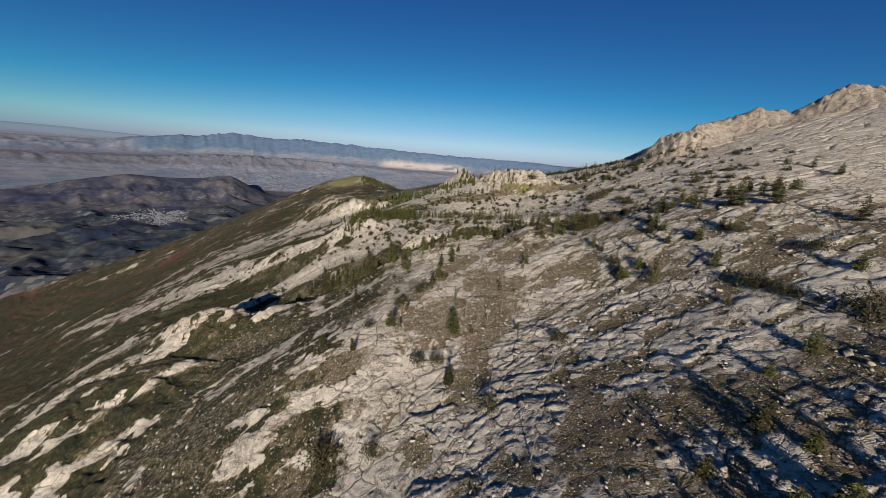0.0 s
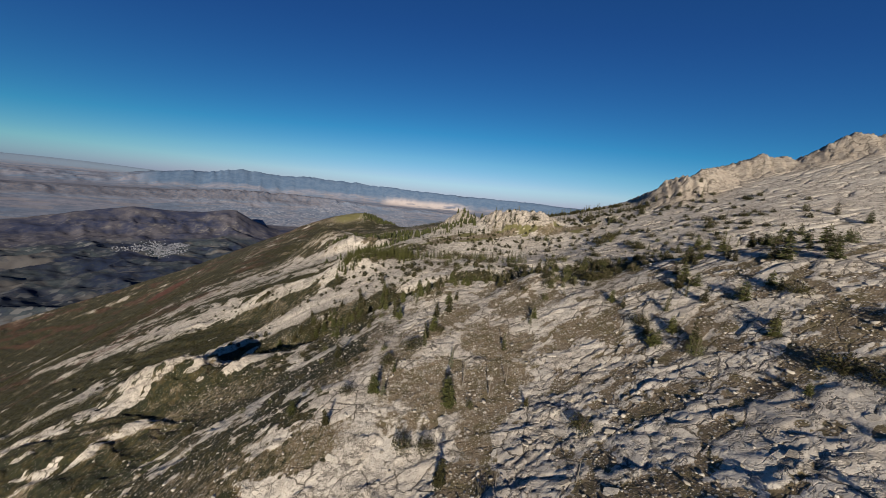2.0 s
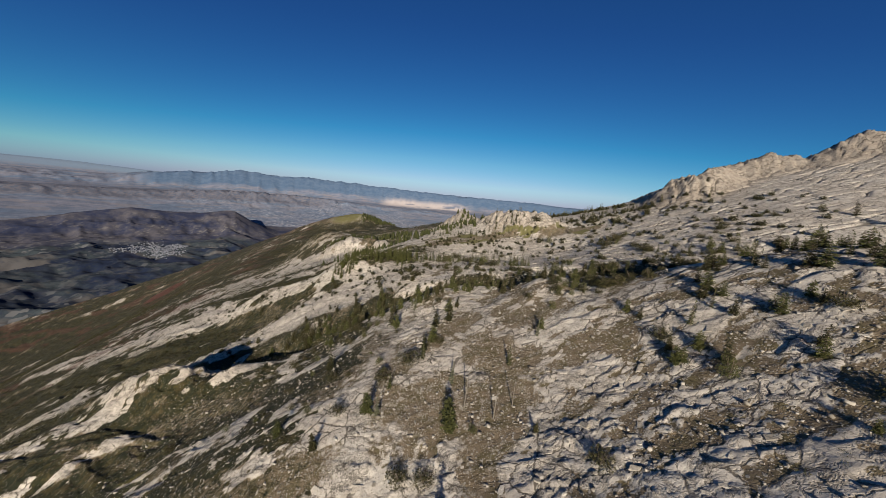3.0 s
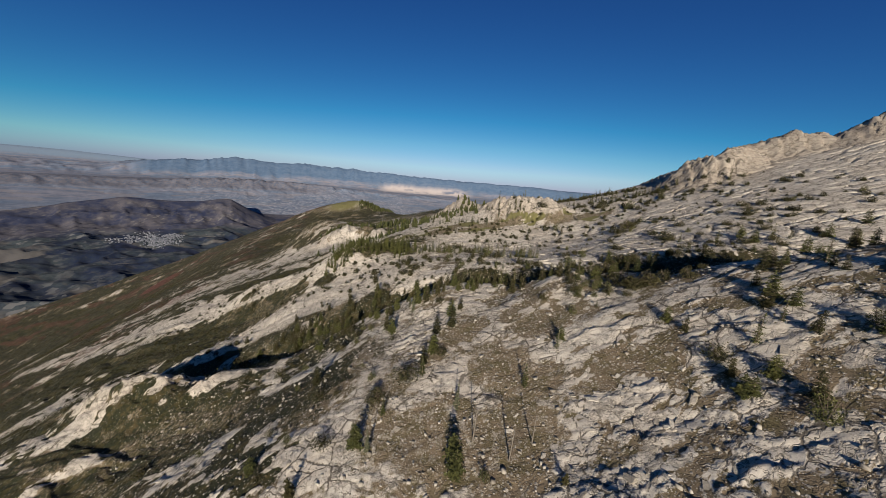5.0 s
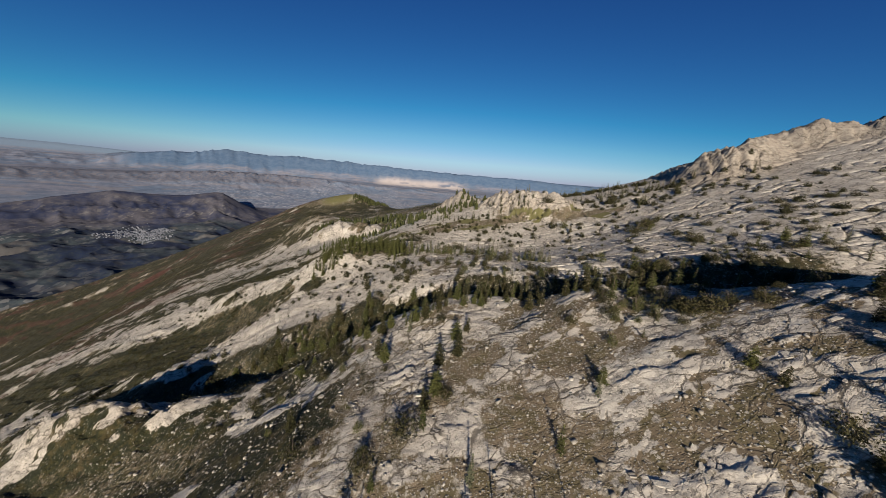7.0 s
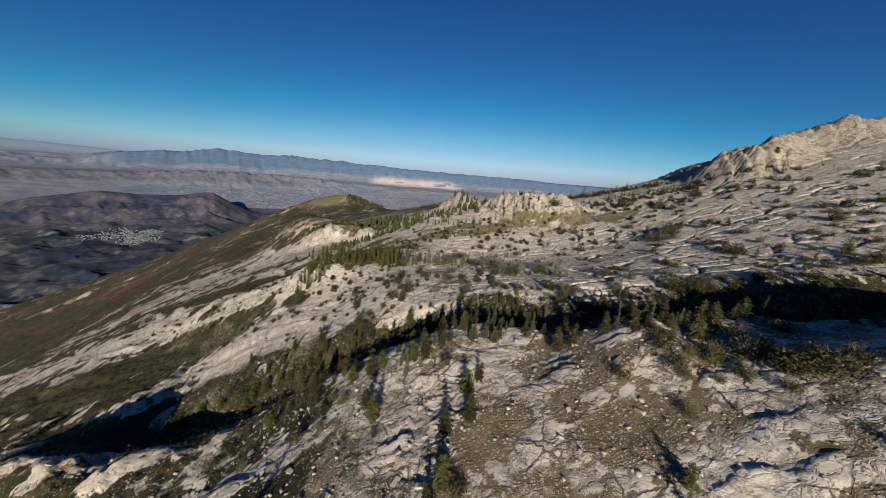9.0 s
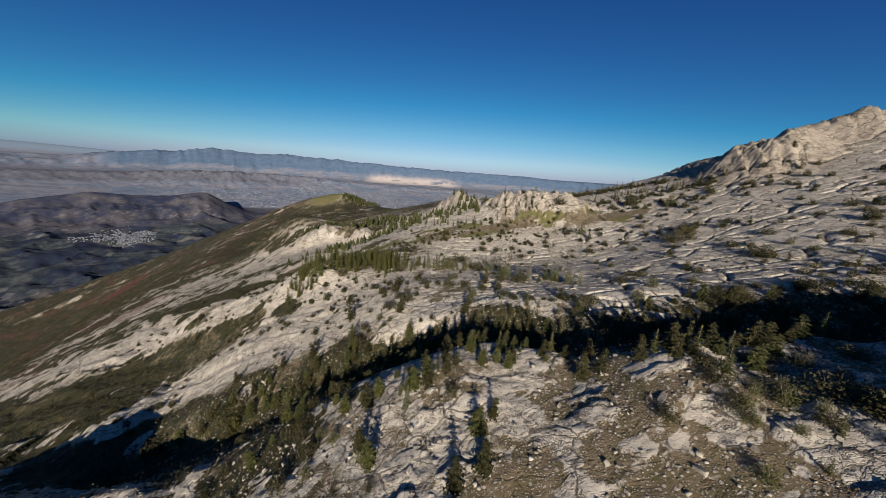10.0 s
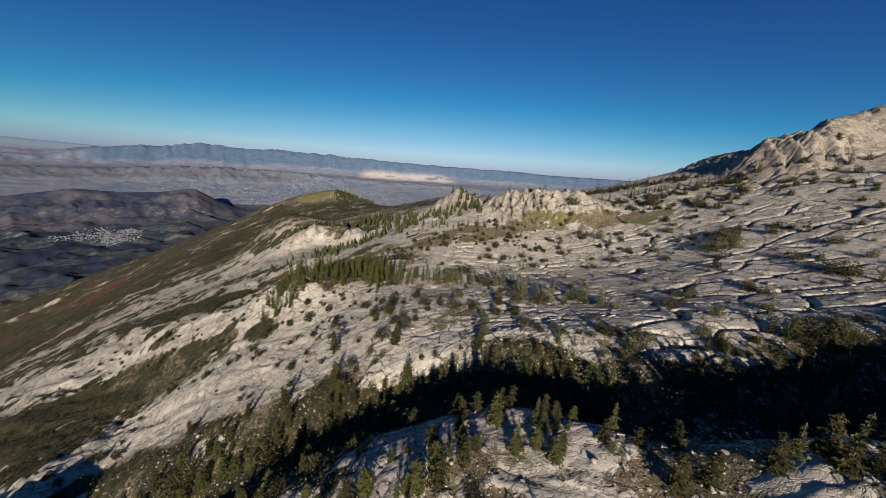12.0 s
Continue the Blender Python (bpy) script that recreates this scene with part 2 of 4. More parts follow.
def bark_material(name, dark, light):
    n = Nodes(name)
    grain = n.noise(6.0, 4, 0.7, n.stretched((3, 3, 0.5)))
    return n.finish(n.mix(grain, dark, light), 0.9, n.bump(grain, 0.5, 0.05))


def stone_material():
    n = Nodes("broken_limestone")
    tone = n.math("ADD", n.math("MULTIPLY", n.island(), 0.5), n.math("MULTIPLY", n.noise(1.4, 5, 0.7), 0.5))
    colour = n.ramp(tone, (0.2, (0.13, 0.115, 0.095)), (0.5, (0.25, 0.23, 0.20)), (0.8, (0.39, 0.37, 0.335)))
    return n.finish(colour, 0.9, n.bump(n.noise(4.0, 4, 0.7), 0.6, 0.12))


def ledge_material():
    n = Nodes("bedded_limestone")
    tone = n.math("ADD", n.math("MULTIPLY", n.island(), 0.45), n.math("MULTIPLY", n.noise(0.8, 5, 0.7), 0.55))
    colour = n.ramp(tone, (0.2, (0.20, 0.18, 0.15)), (0.45, (0.35, 0.32, 0.275)), (0.8, (0.48, 0.45, 0.40)))
    spots = n.noise(2.6, 5, 0.72)
    colour = n.mix(n.ramp(spots, (0.53, 0.0), (0.72, 0.65)), colour, (0.17, 0.155, 0.135))
    return n.finish(colour, 0.9, n.bump(spots, 0.8, 0.3))


LEDGE = ledge_material()
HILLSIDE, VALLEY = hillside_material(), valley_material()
FIR = leaf_material("fir_needles", (0.022, 0.028, 0.010), (0.084, 0.086, 0.024))
FIR_GREY = leaf_material("spruce_needles", (0.050, 0.058, 0.034), (0.120, 0.125, 0.075))
SCRUB = leaf_material("scrub_leaves", (0.016, 0.018, 0.007), (0.055, 0.048, 0.016))
DRY = leaf_material("dry_scrub", (0.070, 0.050, 0.030), (0.150, 0.115, 0.070))
BARK = bark_material("bark", (0.075, 0.058, 0.045), (0.16, 0.13, 0.11))
DEADWOOD = bark_material("deadwood", (0.075, 0.066, 0.056), (0.17, 0.155, 0.135))
STONE = stone_material()

HOUSES = leaf_material("house_walls", (0.05, 0.06, 0.09), (0.20, 0.21, 0.24))
# ---------------------------------------------------------------- the lie of the land
HUB = np.array([0.0, -60.0])
RINGS = (90, 130, 175, 225, 280, 345, 425, 530, 680, 880, 1150, 1500, 1900)
SPOKES = [-62 + 18.6667 * k for k in range(7)]
BASE, EAST, NORTH = -9.2, 40.1, 5.6  # metres at the hub, and per 100 m
SWELL = [
    0.9, 1.1, 1.8, 4, 7.4, 12.8, 18.8,
    0.9, -0.2, -17.8, -12.3, 11.6, -8.6, 7,
    -4.8, 5.2, 21.4, 13.9, -20.1, -5, 9.2,
    -9.5, -14.7, -11.9, 7.3, 2.7, 36.4, 9.6,
    -9.9, 15.6, 9.6, 3.2, 27.8, -17.5, -4.9,
    -5, 27.4, -2.9, 19.7, -16.7, 23.9, -5,
    -1.7, -5, -18.2, 19.1, -12.2, -8.4, -2.4,
    -5.2, 6, 22.6, 14, 24.8, 13.1, 9.5,
    -17.2, 0.8, -0.7, 7.8, -30.6, -4, 10.6,
    -12, 32.6, -11.7, 26.4, 41.1, -24.2, 0.3,
    -20.3, -16.7, 58.3, -41.2, -39.4, -10, -2.9,
    -39.4, -78.7, 50.3, 3.5, -59.5, -9.5, -1.5,
    88.4, 78.7, 43.2, 20.2, -24, -4.5, -0.3,
]


def along(x, y, line):
    """Distance to a line of (x, y, height) and the height where it is nearest."""
    best = np.full(x.shape, 1e9)
    high = np.zeros(x.shape)
    for (x0, y0, h0), (x1, y1, h1) in zip(line, line[1:]):
        dx, dy = x1 - x0, y1 - y0
        s = np.clip(((x - x0) * dx + (y - y0) * dy) / (dx * dx + dy * dy), 0, 1)
        d = np.hypot(x - x0 - s * dx, y - y0 - s * dy)
        near = d < best
        best = np.where(near, d, best)
        high = np.where(near, h0 + s * (h1 - h0), high)
    return best, high


# ribs and gullies run down the fall line; crags crown the crest
NEAR_RIM = [(-240, 232, 2), (-200, 214, 7), (-165, 206, 16.3), (-128, 204, 6.9), (-98, 197, 5.5), (-65, 194, -2.1), (-20, 202, 2.3), (15, 203, 1.9), (36, 191, -2.8), (52, 183, 2.2), (70, 184, 0.1), (88, 184, 2.5), (112, 174, 2), (150, 150, 1)]
RAVINE = [(-250, 285, -3.4), (-170, 248, -9.9), (-130, 235, -17), (-90, 230, -10.9), (-50, 233, -10.7), (-20, 237, -10.7), (15, 232, -8.8), (38, 217, -16), (54, 204, -7), (75, 202, -17.2), (95, 204, -16.8), (130, 197, -14.6), (180, 184, -3.6), (240, 168, -3.2)]
FAR_SLAB = [(10, 290, 1.9), (40, 290, 5.2), (80, 290, 3.3), (120, 285, 2.5)]
FAR_EDGE = [(30, 232, -1), (60, 230, -3.1), (90, 229, -2.7), (115, 226, -1.1)]
SADDLE = [(48, 200, 0.2), (64, 190, 0.2), (84, 182, -8.5), (107, 178, -14.3), (125, 171, -17.2), (165, 158, -15.9), (215, 146, -8)]
PALE_SLAB = [(-165, 305, -0.7), (-130, 302, 4.3), (-95, 292, 6.5), (-55, 282, 0.4), (-20, 285, 2.3)]
CREST = [(330, 550, 1.7), (318, 528, 4.4), (293, 462, 7.2), (275, 418, 7.1), (262, 392, 23.6), (266, 372, 23.2), (292, 384, 22.9), (324, 400, 17), (350, 384, 22.1), (372, 366, 6), (398, 345, 21), (424, 320, 6), (460, 290, 2)]
KNOLL = [(-30, 560, 4), (0, 545, 11.8), (30, 520, 19.3), (55, 480, -1.3), (72, 455, 12.3), (97, 426, 16.7), (125, 410, 15.2)]
OUTCROP = [(-215, 600, 4.6), (-165, 606, 15.5), (-120, 600, 9), (-70, 590, 2.1)]
FAR_HILL = [(-520, 1240, 19), (-430, 1245, 31.2), (-350, 1250, 37.8), (-300, 1240, 39.1), (-220, 1220, 6.8)]
LEFT_CRAG = [(-1270, 930, 1), (-1230, 972, 5), (-1195, 1010, 1.4), (-1165, 1048, 5.6), (-1140, 1082, 3.6), (-1112, 1112, 7), (-1080, 1140, 2)]
LEFT_HOLLOW = [(-270, 312, 1), (-215, 292, 0.5), (-178, 276, 5.1), (-140, 262, -3.4), (-95, 246, 2.5)]
UPPER_RIB = [(-330, 440, 3), (-260, 410, -5.8), (-205, 385, 15.4), (-140, 352, 17.9), (-85, 345, 20.9)]
SHOULDER = [(-420, 900, -14.6), (-340, 820, -0.1), (-271, 753, 51.1), (-177, 640, 16.6), (-80, 560, -20.3), (20, 500, 10.1), (80, 465, 9.4)]
LINES = ((LEFT_HOLLOW, 26), (UPPER_RIB, 28), (SHOULDER, 60), (LEFT_CRAG, 22), (NEAR_RIM, 15), (SADDLE, 20), (FAR_SLAB, 30), (FAR_EDGE, 9), (PALE_SLAB, 20), (CREST, 19), (KNOLL, 16), (OUTCROP, 22), (FAR_HILL, 85))


def landforms(x, y):
    z = np.zeros(x.shape)
    for line, width in LINES:
        d, h = along(x, y, line)
        z += h * np.exp(-(d / width) ** 2)
    # the ravine falls off sharply behind its near rim and climbs gently beyond
    xs, ys, deep = zip(*RAVINE)
    off = y - np.interp(x, xs, ys)
    off = np.sign(off) * np.maximum(np.abs(off) - np.interp(x, (-40, 20, 55, 85, 120), (0, 4, 5, 4, 2)), 0)
    z += np.interp(x, xs, deep, 0, 0) * np.exp(-(off / np.where(off < 0, np.interp(x, (-60, 40, 60), (14, 8, 7.5)), np.interp(x, (-60, 20, 60, 110), (12, 8, 13, 14)))) ** 2)
    return z


def swells(x, y, heights):
    z = np.zeros(x.shape)
    rows = np.array(heights).reshape(len(RINGS), len(SPOKES))
    for i, r in enumerate(RINGS):
        wide = max(1.05 * (r - (RINGS[i - 1] if i else 0)), 0.22 * r)
        for k, a in enumerate(SPOKES):
            cx, cy = HUB + r * np.array([math.sin(radians(a)), math.cos(radians(a))])
            z += rows[i, k] * np.exp(-((x - cx) ** 2 + (y - cy) ** 2) / (2 * wide ** 2))
    return z


# ---------------------------------------------------------------- fine relief
def hashed(ix, iy, seed):
    h = (ix.astype(np.int64) * 374761393 + iy.astype(np.int64) * 668265263 + seed * 1274126177) & 0xFFFFFFFF
    h = ((h ^ (h >> 13)) * 1274126177) & 0xFFFFFFFF
    return ((h ^ (h >> 16)) & 0xFFFFFF) / float(0xFFFFFF)


def smooth_noise(x, y, seed):
    ix, iy = np.floor(x), np.floor(y)
    u, v = x - ix, y - iy
    u, v = u * u * (3 - 2 * u), v * v * (3 - 2 * v)
    a, b = hashed(ix, iy, seed), hashed(ix + 1, iy, seed)
    c, d = hashed(ix, iy + 1, seed), hashed(ix + 1, iy + 1, seed)
    return (a + (b - a) * u) * (1 - v) + (c + (d - c) * u) * v


def fbm(x, y, octaves, seed, gain=0.5):
    """Noise of several octaves, about 0 to 1."""
    total, weight, amount = 0.0, 0.0, 1.0
    for k in range(octaves):
        total = total + amount * smooth_noise(x * 2 ** k + 17.3 * k, y * 2 ** k - 9.1 * k, seed + k)
        weight += amount
        amount *= gain
    return total / weight


def blocks(x, y, seed):
    """Cells of jointed rock: the distance to the joint, a number for each cell, and the way from its middle."""
    ix, iy = np.floor(x), np.floor(y)
    first, second = np.full(x.shape, 9.0), np.full(x.shape, 9.0)
    tone, ox, oy = np.zeros(x.shape), np.zeros(x.shape), np.zeros(x.shape)
    for dx in (-1, 0, 1):
        for dy in (-1, 0, 1):
            cx, cy = ix + dx, iy + dy
            px, py = x - cx - hashed(cx, cy, seed), y - cy - hashed(cx, cy, seed + 1)
            d = np.hypot(px, py)
            near = d < first
            second = np.where(near, first, np.minimum(second, d))
            tone = np.where(near, hashed(cx, cy, seed + 2), tone)
            ox, oy = np.where(near, px, ox), np.where(near, py, oy)
            first = np.where(near, d, first)
    return second - first, tone, ox, oy


def step(value, low, high):
    s = np.clip((value - low) / (high - low), 0, 1)
    return s * s * (3 - 2 * s)


# soil and scree lie in lines and pockets between the slabs; on the lower slope the rock stands in ribs: x, y, half width
SCREE_FAN = [(-75, 148, 9), (-40, 158, 7), (-30, 172, 6), (-12, 126, 7), (8, 118, 6), (25, 116, 7)]
SCREE_CHUTE = [(8, 198, 4), (20, 186, 6), (19, 160, 7), (30, 136, 6), (22, 112, 6), (18, 92, 3)]
FOREGROUND_SCREE = [(10, 48, 8), (45, 54, 8), (75, 52, 11), (115, 48, 9)]
MEADOW = [(-75, 382, 8), (-54, 389, 13), (-20, 402, 20), (15, 402, 24), (61, 402, 25), (104, 396, 20), (140, 385, 13), (170, 372, 7)]
RIM_RIBS = (
    [(-260, 160, 8), (-215, 178, 12), (-187, 198, 16), (-152, 205, 17), (-125, 203, 16), (-104, 199, 13), (-81, 190, 11), (-55, 183, 11), (-20, 192, 17), (10, 198, 18)],
    [(-360, 262, 8), (-318, 278, 13), (-270, 262, 13), (-235, 262, 8)],
    [(-187, 266, 8), (-168, 276, 17), (-140, 288, 22), (-100, 285, 26), (-65, 285, 30), (-30, 288, 33), (10, 282, 30)],
    [(-115, 332, 8), (-90, 328, 11), (-60, 312, 16), (-20, 302, 20)],
)
SLAB_RIBS = (
    [(-600, 472, 14), (-525, 458, 17), (-410, 415, 21), (-340, 408, 22), (-290, 410, 24), (-240, 395, 24), (-190, 377, 22), (-130, 350, 17), (-98, 346, 12)],
    [(-450, 530, 20), (-430, 575, 34), (-385, 625, 46), (-306, 620, 50), (-240, 570, 46), (-190, 570, 42), (-120, 500, 36), (-85, 440, 28)],
    [(-240, 132, 7), (-195, 145, 9), (-188, 158, 10), (-170, 163, 9), (-147, 166, 6)],
)
SPUR_RIBS = (
    [(-112, 143, 6), (-95, 147, 7), (-78, 150, 5)],
    [(-72, 174, 4), (-62, 181, 6), (-52, 184, 7), (-38, 180, 6)],
    [(-62, 92, 9), (-46, 114, 12), (-38, 129, 9)],
    [(-30, 128, 6), (-22, 145, 10), (-9, 156, 10), (2, 162, 8)],
    [(-300, 105, 15), (-187, 110, 12), (-160, 124, 9), (-143, 134, 6)],
    [(-70, 112, 7), (-25, 102, 16), (5, 95, 20)],
    [(-330, 40, 12), (-200, 45, 14), (-100, 50, 12), (-20, 45, 18)],
)
RIBS = (*RIM_RIBS, *SLAB_RIBS, *SPUR_RIBS)
# bands of scrub that part the ribs
BANDS = (
    [(-480, 362, 12), (-420, 350, 15), (-360, 349, 17), (-296, 342, 17), (-246, 347, 17), (-198, 342, 15), (-153, 331, 11), (-122, 325, 7)],
    [(-155, 158, 7), (-133, 160, 10), (-123, 172, 12), (-96, 174, 12), (-70, 165, 9), (-48, 158, 8)],
    [(-150, 182, 6), (-130, 189, 7), (-108, 188, 7), (-84, 182, 6)],
    [(-40, 158, 4), (-33, 164, 5), (-22, 168, 4)],
    [(-92, 352, 9), (-75, 356, 11), (-48, 357, 11), (-27, 340, 8)],
    [(-300, 470, 10), (-255, 455, 14), (-200, 440, 14), (-160, 425, 10)],
)


def cover(x, y):
    """How much of the ground is soil, low scrub, red scrub and dry grass."""
    wobble = fbm(x / 48, y / 48, 5, 11, 0.6) - 0.5
    ragged = fbm(x / 9, y / 9, 4, 13, 0.6) - 0.5
    left = step(-x + 60 * wobble, -10, 50)
    ribs = np.zeros(x.shape)
    for line in RIBS:
        d, half = along(x, y, line)
        d = np.abs(d + 14 * wobble + 9 * ragged)
        ribs = np.maximum(ribs, 1 - step(d, 0.75 * half, 1.25 * half))
    upper = step(y, 330, 400) * step(x + 0.25 * y, -470, -300) * step(fbm(x / 30, y / 22, 5, 21, 0.72) + 0.05 * step(x, -420, -250), 0.485, 0.535)
    low = step(-x, 330, 460)
    ribs = np.maximum(ribs, upper)
    ribs = np.maximum(ribs, low * step(fbm(x / 60, y / 60, 5, 27, 0.65), 0.66, 0.70))
    ribs = np.maximum(ribs, 0.9 * step(fbm(x / 13, y / 11, 5, 29, 0.65), 0.575, 0.63) * (1 - 0.6 * low))
    ribs = ribs * (1 - 0.9 * step(fbm(x / 18, y / 12, 5, 28, 0.62), 0.56, 0.64) * step(-x, 150, 220))
    broken = step(-x, -10, 30) * (1 - step(y, 195, 235))
    ribs = ribs * (1 - 0.95 * broken * step(fbm(x / 15, y / 9, 5, 30, 0.62), 0.47, 0.56))
    for line in BANDS:
        d, half = along(x, y, line)
        ribs = ribs * step(d + 10 * wobble + 10 * ragged, 0.7 * half, 1.3 * half)
    soil_right = 0.8 * step(fbm(x / 13, y / 10, 5, 31, 0.62), 0.56, 0.68)
    for line in (SCREE_FAN, SCREE_CHUTE, FOREGROUND_SCREE):
        d, half = along(x, y, line)
        soil_right = np.maximum(soil_right, 0.66 * (1 - step(d + 34 * wobble + 34 * ragged, 0.2 * half, 2.2 * half)))
    rim = step(x, -70, -40) * (1 - step(x, 100, 130)) * step(y, 135, 160) * (1 - step(y, 205, 215))
    soil_right = np.maximum(soil_right, 0.8 * rim * step(fbm(x / 11, y / 8, 5, 33, 0.65), 0.52, 0.59))
    litter = step(x, 20, 50) * (1 - step(y, 165, 190)) * step(fbm(x / 9, y / 6, 5, 35, 0.68), 0.55, 0.59)
    soil_right = np.maximum(soil_right, 0.75 * litter)
    soil_right = soil_right * (1 - 0.75 * step(x + 0.5 * y, 170, 250) * step(y, 150, 200))
    kind = fbm(x / 24, y / 16, 4, 41, 0.6)
    green = left * (1 - ribs) * (0.56 + 0.44 * step(kind + 0.14 * step(-x, 120, 260), 0.43, 0.55))
    green = green * (1 - 0.3 * step(y, 430, 600) * np.maximum(step(x, -480, -380), step(y, 950, 1050)))
    soil = np.maximum(soil_right * (1 - left), left * (1 - ribs))
    d, half = along(x, y, MEADOW)
    meadow = (1 - step(d + 34 * wobble + 26 * ragged, 0.35 * half, 1.5 * half)) * (1 - 0.6 * step(fbm(x / 26, y / 13, 5, 45, 0.62), 0.54, 0.62))
    soil = np.maximum(soil, 0.8 * meadow)
    green = green * (1 - 0.7 * meadow)
    grass = meadow * (0.25 + 0.75 * step(fbm(x / 22, y / 16, 4, 43), 0.40, 0.55))
    far = step(y, 620, 760)
    hill = far * step(fbm(x / 70, y / 50, 4, 47, 0.6), 0.50, 0.60)
    green = np.maximum(green, far * np.maximum(0.8 * hill, 0.62 * step(fbm(x / 40, y / 30, 5, 48, 0.65), 0.40, 0.52)))
    soil = np.maximum(soil, 0.75 * far * step(fbm(x / 50, y / 40, 5, 49, 0.62), 0.34, 0.46))
    d, deep = along(x, y, RAVINE)
    gully = (1 - step(d + 12 * ragged, 6, 15)) * step(-deep, 4, 9)
    wall = (1 - step(np.abs(y - 10 - np.interp(x, [p[0] for p in RAVINE], [p[1] for p in RAVINE])) + 16 * ragged, 8, 17)) * step(-deep, 4, 9) * step(x, -10, 25)
    soil, green = np.maximum(soil, np.maximum(0.9 * gully, 0.7 * wall)), np.maximum(green, np.maximum(0.85 * gully, 0.62 * wall))
    d, high = along(x, y, LEFT_CRAG)
    crag = (1 - step(d + 40 * wobble, 14, 34)) * step(high, 1, 8) * step(fbm(x / 22, y / 22, 4, 57, 0.62), 0.44, 0.54)
    soil, green = soil * (1 - crag), green * (1 - crag)
    red = 1.4 * np.exp(-(((x + 905) / 50) ** 2 + ((y - 1046) / 65) ** 2))
    red = np.maximum(red, low * (1 - crag) * step(fbm(x / 60, y / 40, 4, 53, 0.6), 0.50, 0.64) * 0.55)
    grass = np.maximum(grass, 0.9 * np.exp(-(((x + 350) / 80) ** 2 + ((y - 1225) / 70) ** 2)))
    grass = np.maximum(grass, 0.8 * np.exp(-(((x + 150) / 60) ** 2 + ((y - 760) / 45) ** 2)))
    cliff = np.zeros(x.shape)
    for line in (KNOLL, CREST):
        d, high = along(x, y, line)
        cliff = np.maximum(cliff, (1 - step(d, 10, 20)) * step(high, 2, 7))
    grass, soil = grass * (1 - cliff), soil * (1 - 0.8 * cliff)
    return soil, np.clip(green - 0.6 * grass, 0, 1), np.clip(red, 0, 1), np.clip(grass, 0, 1)


def mountain(x, y):
    z = BASE + EAST * x / 100 + NORTH * y / 100 + swells(x, y, SWELL) + landforms(x, y)
    r = np.hypot(x, y - 75)
    turn = np.degrees(np.arctan2(x, y - 75))
    brink = np.interp(turn, (-180, -75, -62, -45, -25, -10, 0, 10, 25, 60, 180), (1500, 1800, 1800, 1700, 1400, 1150, 900, 640, 520, 520, 1500))
    return z - 0.75 * np.maximum(r - brink, 0) - 0.0006 * np.maximum(r - brink, 0) ** 2


def fissures(x, y):
    """Open joints that part the slabs, widest on the upper slope: 1 in the joint, 0 on the rock."""
    upper = step(x + 0.5 * y, 135, 190) * step(y, 195, 225)
    bend, sway = 22 * (fbm(x / 40, y / 40, 4, 161, 0.6) - 0.5), 14 * (fbm(x / 33, y / 33, 4, 162, 0.6) - 0.5)
    u, v = 0.93 * x - 0.37 * y + bend, 0.37 * x + 0.93 * y + sway
    big = 1 - step(blocks(u / 26.0, v / 11.0, 171)[0], 0.02, 0.10)
    small = 1 - step(blocks((u + 0.5 * v) / 11.0, (v - 0.3 * u) / 5.0, 181)[0], 0.01, 0.10)
    some = step(fbm(x / 30, y / 22, 4, 191, 0.6), 0.40, 0.54)
    return np.maximum(big * (0.6 + 0.4 * upper) * step(fbm(x / 22, y / 22, 4, 193, 0.6), 0.42, 0.54), small * some * (0.85 - 0.70 * upper)) * step(x, -60, 0)


